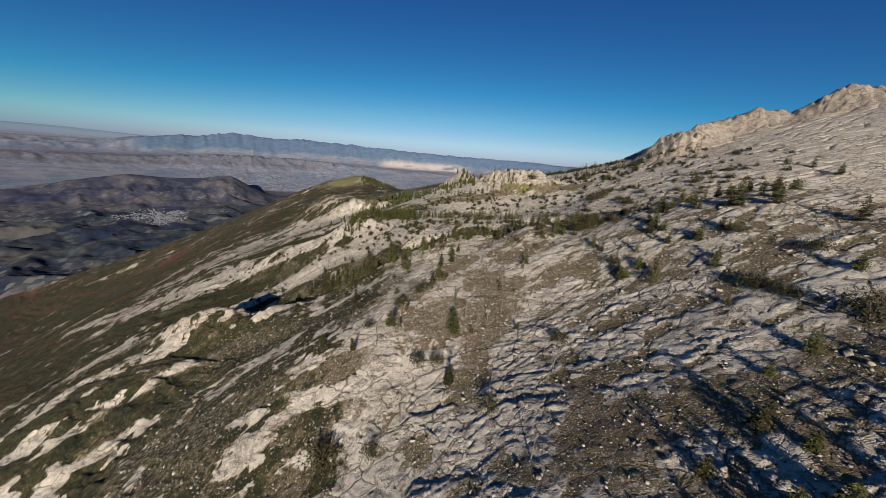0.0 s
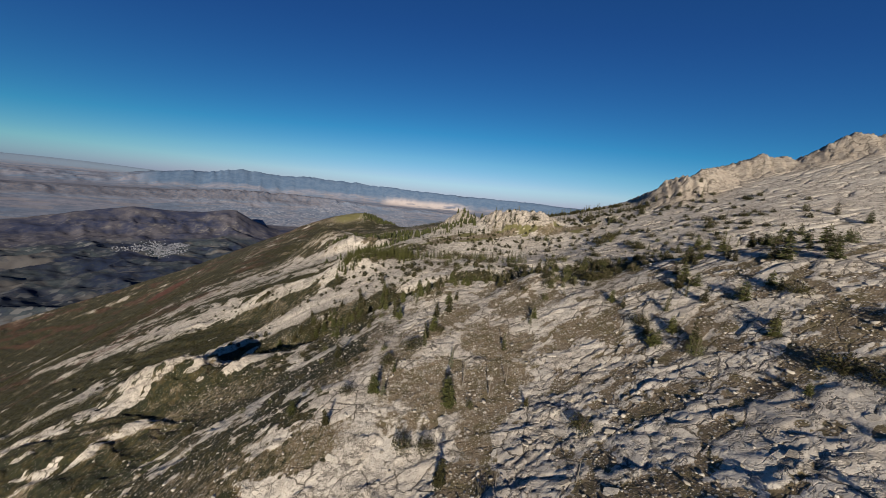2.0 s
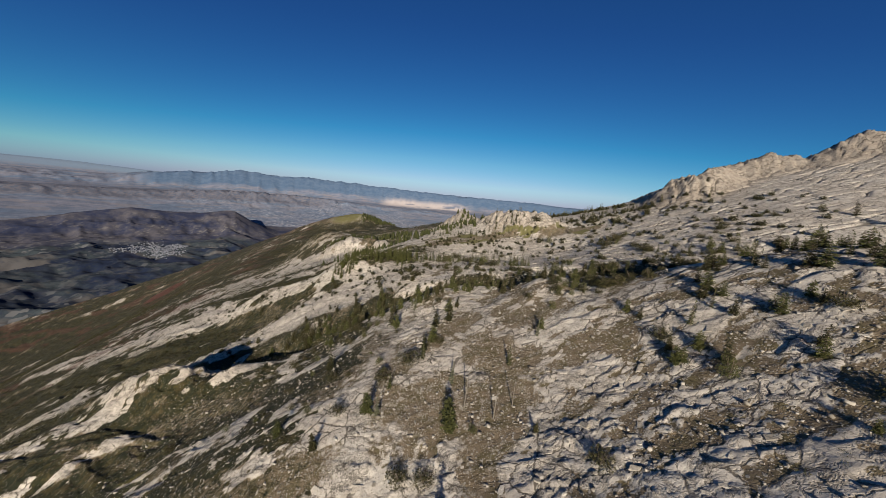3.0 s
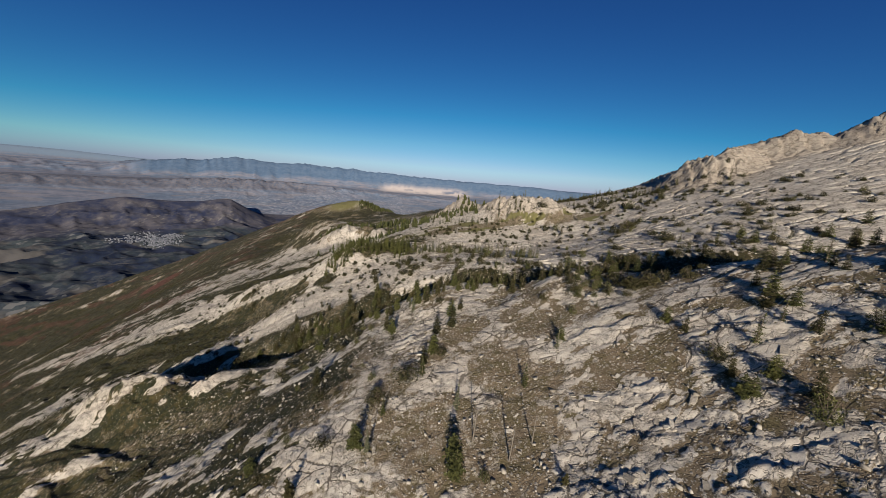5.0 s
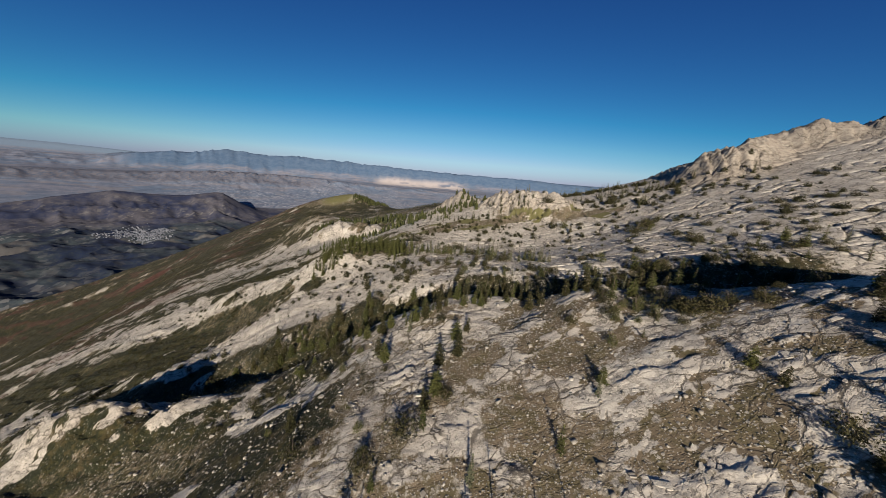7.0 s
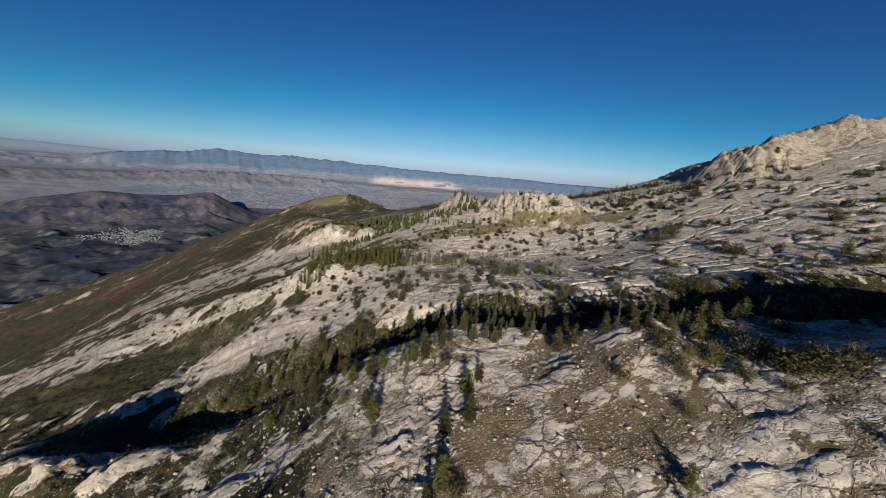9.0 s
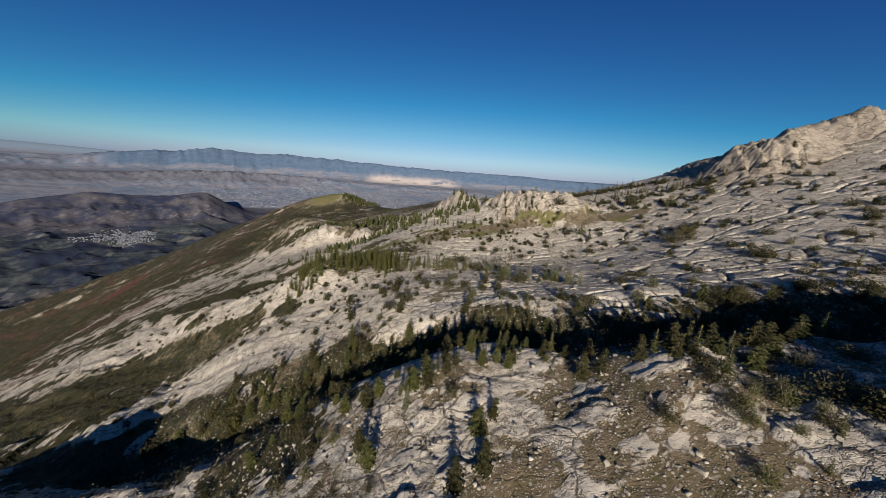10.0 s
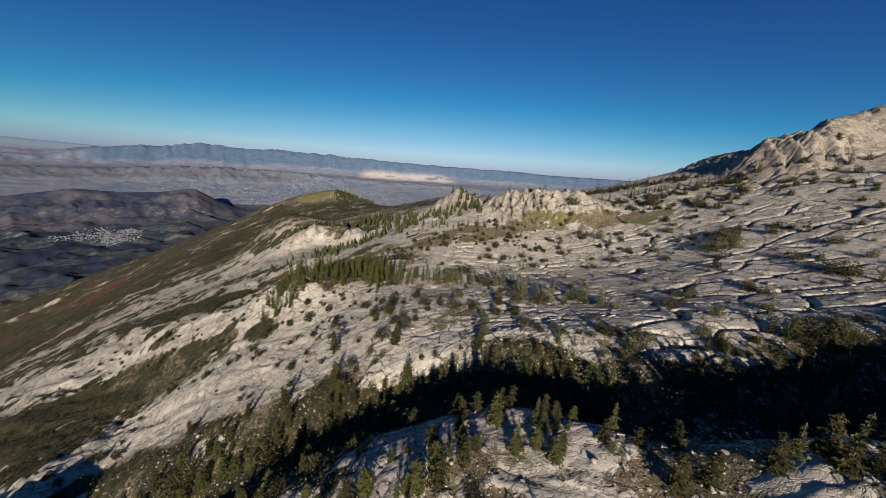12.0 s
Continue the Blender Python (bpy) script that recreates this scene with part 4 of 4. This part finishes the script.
FAR_WALL_TREES = [(222, 212, 8.5), (117, 212, 6.6), (187, 214, 8.5), (101, 214, 8.5), (95, 214, 8.5), (64, 214, 8.5), (90, 215, 8.0), (170, 216, 8.5), (57, 216, 7.6), (85, 216, 8.5), (184, 220, 8.5), (41, 220, 7.9), (38, 222, 4.9), (46, 222, 8.5), (34, 225, 5.9), (42, 226, 7.9), (100, 226, 8.5), (258, 226, 8.5), (174, 228, 8.5), (162, 229, 7.6), (56, 229, 8.2), (31, 231, 6.0), (79, 232, 6.9), (27, 235, 8.5), (105, 237, 7.1), (-67, 237, 8.5), (42, 237, 5.1), (-78, 237, 8.5), (-89, 238, 8.5), (-100, 238, 8.5), (-57, 239, 8.5), (-83, 240, 8.5), (-26, 240, 5.5), (52, 240, 4.7), (38, 240, 7.2), (-113, 241, 8.5), (-97, 241, 8.5), (91, 241, 6.4), (-8, 242, 5.3), (-126, 244, 8.4), (-52, 245, 8.5), (153, 245, 7.8), (-135, 245, 6.7), (-11, 246, 8.5), (-37, 249, 8.5), (29, 250, 4.3), (-56, 252, 8.5), (17, 255, 5.5), (87, 255, 5.4), (151, 255, 7.7)]
UPPER_TREES = [(-17, 263, 9.6), (-23, 269, 5.5), (18, 271, 5.0), (-14, 273, 6.3), (44, 273, 7.3), (-44, 274, 10.5), (27, 277, 9.1), (38, 283, 9.6), (179, 290, 6.4), (146, 302, 10.5), (156, 306, 9.1), (27, 307, 7.8), (22, 319, 10.5), (10, 321, 10.5), (15, 322, 9.3), (1, 324, 7.4), (-11, 331, 8.7), (18, 333, 7.8), (56, 335, 6.6), (261, 343, 10.5), (119, 351, 7.9), (53, 354, 5.6), (38, 356, 4.7), (117, 362, 10.5), (189, 366, 10.5), (143, 373, 10.5), (173, 389, 9.8), (114, 404, 10.5)]
SNAGS = [(24, 54, 8.3), (36, 78, 6.8), (20, 83, 4.7), (22, 113, 10.0), (28, 116, 9.1), (14, 120, 10.9), (5, 138, 4.5), (38, 192, 4.3), (69, 217, 2.2), (-27, 288, 5.1)]
RIM_FIRS = [(34, 203, 7), (42, 196, 6), (49, 186, 7), (53, 187, 6), (59, 185, 8), (64, 184, 7), (69, 184, 6), (76, 185, 7.5), (82, 187, 6), (93, 189, 7), (100, 190, 8), (106, 189, 6), (114, 187, 7), (121, 184, 8), (130, 181, 7)]


def set_tree(kind, own, x, y, z, high, rng):
    size = high / own
    m = pose(x, y, z - 0.15, rng.uniform(-3, 3), rng.uniform(-3, 3), rng.uniform(0, 360)) @ Matrix.Scale(size, 4)
    copy_thing(kind, m).scale = (size, size, size)


def build_trees():
    rng = random.Random(5)
    kinds = {
        "fir": [(conifer("fir_tree", "dark green ragged fir on pale rock", 11, 7.0, 0.21, 0.75, FIR), 7.0),
                (conifer("fir_tree", "dark green slender fir among rocks", 13, 9.0, 0.15, 0.8, FIR), 9.0),
                (conifer("spruce_tree", "grey-green narrow spruce in the ravine", 14, 7.0, 0.16, 0.9, FIR_GREY), 7.0)],
        "broad": [(conifer("fir_tree", "dark green broad young fir on pale rock", 12, 5.0, 0.34, 0.55, FIR), 5.0),
                  (conifer("pine_tree", "olive green bushy mountain pine on rock", 15, 6.0, 0.30, 0.45, SCRUB), 6.0)],
        "bush": [(shrub("dark olive leafy shrub rooted in rock cracks", 16, 2.2, 3.2, 900, SCRUB), 3.2),
                 (shrub("tangled brown-green shrub on a pale slab", 17, 2.6, 2.8, 900, SCRUB), 2.8),
                 (shrub("green upright juniper shrub on the slope", 18, 1.6, 3.4, 800, FIR), 3.4)],
    }
    dead = [(snag("grey dead standing tree with bare limbs", 21, 5.0), 5.0), (snag("grey broken dead tree", 22, 3.6), 3.6)]
    mixes = ((FOREGROUND_TREES, ("bush", "bush", "broad")), (NEAR_SLABS_TREES, ("bush", "broad", "fir")), (RIM_TREES, ("broad", "fir", "broad")),
             (RAVINE_TREES, ("broad", "fir", "broad")), (FAR_WALL_TREES, ("bush", "broad", "fir")), (UPPER_TREES, ("bush", "broad", "fir")))
    for trees, sorts in mixes:
        for (x, y, high), z in zip(trees, height_at(trees)):
            kind, own = rng.choice(kinds[rng.choice(sorts)])
            set_tree(kind, own, x, y, float(z), 0.92 * high, rng)
    for (x, y, high), z in zip(RIM_FIRS, height_at(RIM_FIRS)):
        kind, own = rng.choice(kinds["fir"] + kinds["broad"])
        set_tree(kind, own, x, y, float(z), high, rng)
    for (x, y, high), z in zip(SNAGS, height_at(SNAGS)):
        kind, own = rng.choice(dead)
        set_tree(kind, own, x, y, float(z), high, rng)
    groves = (
        (44, [(-9, 327), (16, 317), (38, 300), (45, 281), (60, 270), (78, 260)], 3.5, "fir", 5, 11),
        (60, [(61, 442), (94, 421), (130, 432), (170, 429), (205, 411), (232, 390), (238, 373)], 4, "fir", 5, 10),
        (30, [(-7, 439), (12, 426), (55, 413), (77, 416), (100, 411)], 4, "fir", 5, 10),
        (20, [(72, 118), (95, 112), (128, 122)], 10, "broad", 4, 8),
        (64, [(-100, 240), (-60, 236), (-20, 238), (20, 232)], 7, "broad", 3, 7.5),
        (24, [(20, 246), (40, 238), (66, 226), (95, 222), (130, 212), (165, 200)], 4.5, "broad", 2.5, 6),
        (20, [(70, 212), (100, 205), (140, 190)], 6, "fir", 5, 9),
        (40, [(-60, 206), (-20, 214), (30, 216)], 7, "broad", 3, 7),
        (46, [(120, 205), (150, 225), (190, 245), (230, 250)], 16, "bush", 2, 5),
        (46, [(40, 30), (75, 26), (130, 36)], 10, "broad", 3.5, 6.5),
        (50, [(60, 190), (100, 240), (150, 300), (180, 345)], 30, "bush", 2, 5.5),
        (48, [(-50, 180), (-20, 220), (20, 280), (60, 330)], 26, "bush", 2, 5.5),
        (36, [(-60, 130), (-30, 170), (-90, 190)], 22, "bush", 2, 4.5),
        (22, [(88, 136), (112, 138), (150, 130)], 5, "broad", 4, 7.5),
        (20, [(62, 172), (80, 160), (96, 150)], 8, "bush", 2, 4.5),
        (9, [(58, 170), (64, 160)], 2.2, "bush", 3, 5.2),
        (6, [(70, 164), (76, 158)], 2.2, "bush", 3.5, 5.5),
        (10, [(58, 182), (70, 181), (84, 180)], 2.5, "broad", 4, 7),
        (14, [(-4, 201), (18, 204), (40, 197)], 4, "broad", 3, 6),)
    for count, line, width, sort, low, high in groves:
        places = strewn(rng, count, line, width)
        for (x, y), z in zip(places, height_at(places)):
            kind, own = rng.choice(kinds[sort])
            set_tree(kind, own, x, y, float(z), rng.uniform(low, high), rng)
    first = [(ob, own) for group in (*kinds.values(), dead) for ob, own in group]
    places = [(-118 + 9 * k, 414 - 6 * k + rng.uniform(-6, 6)) for k in range(len(first))]
    for (ob, _), (x, y), z in zip(first, places, height_at(places)):
        ob.location = (x, y, float(z) - 0.1)


build_trees()


# ---------------------------------------------------------------- loose stuff, joined
def joined(name, shapes, places, sizes, material, label, category, rng, sink=0.25, tilt=0.4):
    """One mesh of many small pieces: shapes are (corners, faces) in unit size."""
    xy = np.array(places, float)
    z = ground(xy[:, 0], xy[:, 1])[0]
    verts, faces, base = [], [], 0
    for (x, y), h, size in zip(xy, z, sizes):
        corners, tris = shapes[rng.randrange(len(shapes))]
        turn = np.array(Euler((rng.uniform(-tilt, tilt), rng.uniform(-tilt, tilt), rng.uniform(0, 6.283))).to_matrix())
        verts.append(corners @ turn.T * size + (x, y, h - sink * size + 0.3 * size))
        faces.append(tris + base)
        base += len(corners)
    verts, faces = np.concatenate(verts), np.concatenate(faces)
    data = bpy.data.meshes.new(name)
    data.vertices.add(len(verts))
    data.vertices.foreach_set("co", verts.astype(np.float32).ravel())
    data.loops.add(faces.size)
    data.loops.foreach_set("vertex_index", faces.ravel().astype(np.int32))
    data.polygons.add(len(faces))
    data.polygons.foreach_set("loop_start", np.arange(0, faces.size, 3, dtype=np.int32))
    data.update(calc_edges=True)
    data.materials.append(material)
    return tagged(new(name, data), label, category, kind="stuff")


def spots(rng, count, wanted, box):
    """Random places in the box (x0, y0, x1, y1), kept as often as wanted(soil, green, red, x, y) says."""
    r = np.random.RandomState(rng.randrange(10 ** 6))
    out = []
    while sum(len(o) for o in out) < count:
        x, y = r.uniform(box[0], box[2], 6 * count), r.uniform(box[1], box[3], 6 * count)
        soil, green, red, _ = cover(x, y)
        keep = r.uniform(0, 1, x.shape) < wanted(soil, green, red, x, y)
        out.append(np.stack([x, y], -1)[keep])
        if len(out) > 12:
            break
    return np.concatenate(out)[:count]


def seen_from_path(x, y):
    """Thinner cover further from the flight line."""
    return np.clip(260 / np.maximum(np.hypot(x, y - 120), 1), 0, 1) ** 1.5


def build_stones():
    rng = random.Random(31)
    shapes = []
    for k in range(16):
        shapes.append(chunk_shape(rng))
    box = (-140, 30, 170, 260)
    places = spots(rng, 20000, lambda s, g, r, x, y: (0.06 + 0.94 * np.clip(s - 0.4 * g, 0, 1)) * seen_from_path(x, y), box)
    sizes = [min(0.8, 0.11 * math.exp(rng.gauss(0.35, 0.6))) for _ in places]
    joined("rubble", shapes, places, sizes, STONE, "loose broken pale limestone rubble on brown soil", "rubble", rng)
    kinds = []
    for k in range(7):
        corners, tris = chunk_shape(rng) if k % 2 else stone_shape(rng, 0.9, 0.7)
        corners, tris = np.array([tuple(c) for c in corners]), np.array(tris)
        kinds.append(tagged(new("boulder", mesh_from("boulder", corners.tolist(), tris.tolist(), STONE)), "pale grey angular limestone boulder on the slope", "boulder", "boulders on the slope"))
    places = spots(rng, 150, lambda s, g, r, x, y: (0.15 + 0.85 * s) * seen_from_path(x, y) ** 2, (-110, 35, 150, 300))
    for (x, y), z in zip(places, height_at(places)):
        size = 0.5 * math.exp(rng.gauss(0.1, 0.4))
        copy_thing(rng.choice(kinds), pose(x, y, float(z) + 0.1 * size, rng.uniform(-15, 15), rng.uniform(-15, 15), rng.uniform(0, 360)) @ Matrix.Scale(size, 4)).scale = (size, size, size)
    rim = spots(rng, 110, lambda s, g, r, x, y: 0.3 + 0.7 * s, (-60, 160, 75, 205))
    for (x, y), z in zip(rim, height_at(rim)):
        size = 0.42 * math.exp(rng.gauss(0.1, 0.45))
        copy_thing(rng.choice(kinds), pose(x, y, float(z) + 0.1 * size, rng.uniform(-25, 25), rng.uniform(-25, 25), rng.uniform(0, 360)) @ Matrix.Scale(size, 4)).scale = (size, size, size)
    park(kinds, rng)


def park(kinds, rng):
    """The first of each kind takes a place of its own on the slope as well."""
    places = spots(rng, len(kinds), lambda s, g, r, x, y: 0.3 + 0 * s, (-60, 240, 120, 300))
    for ob, (x, y), z in zip(kinds, places, height_at(places)):
        ob.matrix_basis = pose(x, y, float(z) - 0.1, 0, 0, rng.uniform(0, 360))


def chunk_shape(rng):
    """A squared block of bedded rock with chipped corners."""
    out = []
    for sx in (-1, 1):
        for sy in (-1, 1):
            for sz in (-1, 1):
                out.append((sx * rng.uniform(0.6, 1.15), sy * rng.uniform(0.35, 0.75), sz * rng.uniform(0.28, 0.5) + 0.15 * sy))
    hull = bmesh.new()
    for c in out:
        hull.verts.new(c)
    for _ in range(5):
        c = out[rng.randrange(8)]
        hull.verts.new((c[0] * rng.uniform(0.2, 0.7), c[1] * rng.uniform(1.0, 1.5), c[2] * rng.uniform(0.8, 1.3)))
    bmesh.ops.convex_hull(hull, input=list(hull.verts))
    bmesh.ops.delete(hull, geom=[v for v in hull.verts if not v.link_faces], context="VERTS")
    bmesh.ops.triangulate(hull, faces=list(hull.faces))
    hull.verts.index_update()
    shape = np.array([tuple(v.co) for v in hull.verts]), np.array([[v.index for v in f.verts] for f in hull.faces])
    hull.free()
    return shape


def build_ledges():
    """Angular blocks and ledges that stand out of the bare slabs, lying with the beds of the rock."""
    rng = random.Random(37)
    r = np.random.RandomState(37)
    shapes = [chunk_shape(rng) for _ in range(24)]

    def bare(s, g, red, x, y):
        rough = step(fbm(x / 33, y / 33, 4, 91, 0.6), 0.36, 0.60)
        clumps = step(fbm(x / 7, y / 4, 3, 93, 0.6), 0.46, 0.58)
        return np.clip(1 - 1.2 * np.maximum(s, g), 0, 1) * (0.10 + 0.90 * rough) * (0.10 + 0.90 * clumps) * seen_from_path(x, y) * (1 - 0.7 * step(x + 0.5 * y, 170, 250))

    xy = spots(rng, 5200, bare, (-170, 25, 260, 380))
    size = np.minimum(0.8, 0.25 * np.exp(r.normal(0.25, 0.5, len(xy))))
    z = ground(xy[:, 0], xy[:, 1])[0]
    east = ground(xy[:, 0] + 2.5, xy[:, 1])[0]
    north = ground(xy[:, 0], xy[:, 1] + 2.5)[0]
    verts, faces, base = [], [], 0
    for (x, y), h, he, hn, s in zip(xy, z, east, north, size):
        corners, tris = shapes[rng.randrange(len(shapes))]
        up = Vector((-(he - h) / 2.5, -(hn - h) / 2.5, 1)).normalized()
        a = rng.choice((-0.3, -0.3, 0.55, 1.1)) + rng.gauss(0, 0.22)
        side = (Vector((math.cos(a), math.sin(a), 0)) - up * up.dot(Vector((math.cos(a), math.sin(a), 0)))).normalized()
        turn = np.array((side, up.cross(side), up))
        verts.append((corners * (rng.uniform(1.0, 2.2), 1.3, rng.uniform(0.45, 0.8)) * s) @ turn + (x, y, h - 0.06 * s))
        faces.append(tris + base)
        base += len(corners)
    verts, faces = np.concatenate(verts), np.concatenate(faces)
    data = bpy.data.meshes.new("rock_ledges")
    data.from_pydata(verts.tolist(), [], faces.tolist())
    data.materials.append(LEDGE)
    return tagged(new("rock_ledges", data), "broken angular ledges of pale bedded limestone", "rock", kind="stuff")


def small_fir(rng):
    """A far conifer: ragged skirts one above another."""
    verts, faces = [], []
    for k in range(5):
        low, wide = 0.05 + 0.18 * k, 0.33 * (1 - 0.17 * k)
        base = len(verts)
        for j in range(7):
            a = 6.283 * j / 7 + rng.uniform(-0.3, 0.3)
            w = wide * rng.uniform(0.6, 1.2)
            verts.append((w * math.cos(a), w * math.sin(a), low + rng.uniform(-0.05, 0.03)))
        verts.append((rng.uniform(-0.02, 0.02), rng.uniform(-0.02, 0.02), min(1.0, low + 0.34)))
        faces.extend((base + j, base + (j + 1) % 7, base + 7) for j in range(7))
    return np.array(verts), np.array(faces)


def build_far_woods():
    rng = random.Random(51)
    shapes = [small_fir(rng) for _ in range(8)]
    places, sizes = [], []
    for count, line, width, low, high in ((300, [(-285, 1216), (-235, 1218), (-165, 1215)], 13, 8, 13), (150, [(-210, 650), (-150, 640), (-100, 640)], 12, 6, 11),
                                          (110, [(-110, 700), (-60, 640), (-20, 600)], 16, 6, 11), (70, [(-140, 480), (-100, 470), (-50, 460)], 18, 5, 9),
                                          (90, [(-20, 500), (20, 470), (60, 500)], 18, 5, 9)):
        some = strewn(rng, count, line, width)
        places += some
        sizes += [rng.uniform(low, high) for _ in some]
    crowns = []
    for ob in [o for o in scene.objects if o.name.startswith("crown")][:3]:
        verts, faces = [tuple(v.co) for v in ob.data.vertices], [tuple(f.vertices) for f in ob.data.polygons]
        high = max(v[2] for v in verts)
        crowns.append((np.array(verts) / high, np.array(faces)))
    grove, tall = [], []
    for count, line, width, low, high in ((210, [(-93, 329), (-91, 341), (-71, 344), (-48, 356), (-27, 336)], 8, 6.5, 12), (60, [(78, 452), (115, 474), (155, 482), (195, 468), (228, 446)], 5, 6, 10)):
        some = strewn(rng, count, line, width)
        grove += some
        tall += [rng.uniform(low, high) for _ in some]
    joined("conifer_grove", crowns, grove, tall, FIR, "dense dark green grove of firs on the slope", "grove", rng, 0.32, 0.05)
    joined("far_wood", shapes, places, sizes, FIR, "dark conifers scattered over the far slopes", "wood", rng, 0.32, 0.05)


def build_scrub():
    rng = random.Random(41)
    shapes = []
    for k in range(10):
        verts, faces = [], []
        tuft(verts, faces, (0, 0, 0), 0.75, 0.9, 30, rng)
        shapes.append((np.array(verts), np.array(faces)))
    sparse = []
    for k in range(8):
        verts, faces = [], []
        tuft(verts, faces, (0, 0, 0), 0.9, 0.9, 13, rng)
        sparse.append((np.array(verts) * (1.0, 1.0, 1.2), np.array(faces)))
    near = spots(rng, 3400, lambda s, g, r, x, y: (0.10 + 0.9 * g) * seen_from_path(x, y), (-260, 30, 220, 420))
    joined("scrub", shapes, near, [min(2.6, 0.75 * math.exp(rng.gauss(0.1, 0.45))) for _ in near], SCRUB, "low olive green mountain scrub between rocks", "scrub", rng, 0.3, 0.2)
    bare = spots(rng, 3200, lambda s, g, r, x, y: (0.14 + 0.5 * s) * seen_from_path(x, y), (-120, 30, 220, 330))
    joined("dry_scrub", shapes, bare, [min(1.6, 0.5 * math.exp(rng.gauss(0.1, 0.4))) for _ in bare], DRY, "leafless brown dry scrub on thin soil", "scrub", rng, 0.3, 0.2)
    wide = spots(rng, 19000, lambda s, g, r, x, y: (0.10 + 0.9 * g) * np.clip(420 / np.hypot(x, y - 100), 0, 1) ** 1.5 * step(-x, -300, 100), (-900, 180, 300, 1100))
    joined("far_scrub", sparse, wide, [rng.uniform(1.2, 2.6) + 0.0022 * math.hypot(x, y) for x, y in wide], SCRUB, "dark green shrubs on the lower mountainside", "scrub", rng, 0.3, 0.2)


def build_bushes():
    """Dark bushes dotted over the higher slabs, too many to count."""
    rng = random.Random(71)
    shapes = []
    for k in range(8):
        verts, faces = [], []
        for j in range(4):
            a, s = rng.uniform(0, 6.283), rng.uniform(0.1, 0.5)
            tuft(verts, faces, (0.6 * s * math.cos(a), 0.6 * s * math.sin(a), 0), rng.uniform(0.3, 0.5), rng.uniform(0.7, 1.1), 85, rng)
        shapes.append((np.array(verts), np.array(faces)))
    places, sizes = [], []
    for count, line, width, low, high in ((60, [(150, 412), (179, 412), (235, 378)], 5, 3, 5), (34, [(60, 290), (110, 280), (160, 285), (210, 300)], 24, 1.5, 4),
                                          (60, [(200, 230), (240, 270), (250, 320)], 22, 2.5, 6), (50, [(20, 370), (60, 360), (110, 340), (160, 335)], 18, 2.5, 5),
                                          (60, [(156, 405), (176, 381), (191, 360), (240, 345), (261, 343)], 10, 3, 6), (80, [(-90, 300), (-40, 290), (0, 275)], 18, 2, 5),
                                          (30, [(60, 260), (120, 300), (190, 330)], 36, 1.5, 3.5), (110, [(-40, 380), (20, 395), (100, 395)], 16, 2, 4.5),
                                          (160, [(-230, 420), (-180, 400), (-120, 340), (-70, 300)], 26, 2, 4.5), (120, [(-150, 260), (-210, 300), (-300, 360)], 24, 2, 4),
                                          (70, [(0, 247), (40, 237), (70, 226), (110, 224), (160, 214)], 6, 2, 4), (130, [(90, 440), (130, 462), (170, 468), (210, 455), (235, 430)], 6, 3, 6)):
        some = strewn(rng, count, line, width)
        places += some
        sizes += [rng.uniform(low, high) * rng.uniform(0.45, 1.15) for _ in some]
    joined("hillside_bushes", shapes, places, sizes, SCRUB, "dark olive bushes dotted over pale slabs", "bushes", rng, 0.35, 0.15)


def build_town():
    """Small pale houses with pitched roofs in the basin, in loose rows along its streets."""
    rng = random.Random(61)
    streets = [[(-2030, 1960), (-1960, 2020), (-1880, 2020)], [(-2030, 2070), (-1940, 2110), (-1850, 2100)], [(-2000, 2170), (-1900, 2180), (-1790, 2190)], [(-1880, 2020), (-1800, 2080), (-1745, 2111)], [(-1860, 2060), (-1840, 2120), (-1800, 2200)]]
    places = []
    for line in streets:
        places += strewn(rng, 210, line, 26)
    xy = np.array(places)
    z = valley(xy[:, 0], xy[:, 1])[0]
    verts, faces = [], []
    for (x, y), h in zip(places, z):
        w, d, t, a = rng.uniform(2.2, 5), rng.uniform(1.8, 3.0), rng.uniform(1.4, 2.6), rng.uniform(0, 3.14)
        k = len(verts)
        for px, py, pz in ((-w, -d, -3), (w, -d, -3), (w, d, -3), (-w, d, -3), (-w, -d, t), (w, -d, t), (w, d, t), (-w, d, t), (-w, 0, 1.6 * t), (w, 0, 1.6 * t)):
            verts.append((x + px * math.cos(a) - py * math.sin(a), y + px * math.sin(a) + py * math.cos(a), float(h) + pz))
        faces.extend([(k, k + 1, k + 5, k + 4), (k + 1, k + 2, k + 6, k + 9, k + 5), (k + 2, k + 3, k + 7, k + 6), (k + 3, k, k + 4, k + 8, k + 7), (k + 4, k + 5, k + 9, k + 8), (k + 6, k + 7, k + 8, k + 9)])
    return tagged(new("town", mesh_from("town", verts, faces, HOUSES)), "far pale houses of a hazy valley town", "town", kind="stuff")


build_stones()
build_ledges()
build_town()
build_bushes()
build_far_woods()
build_scrub()
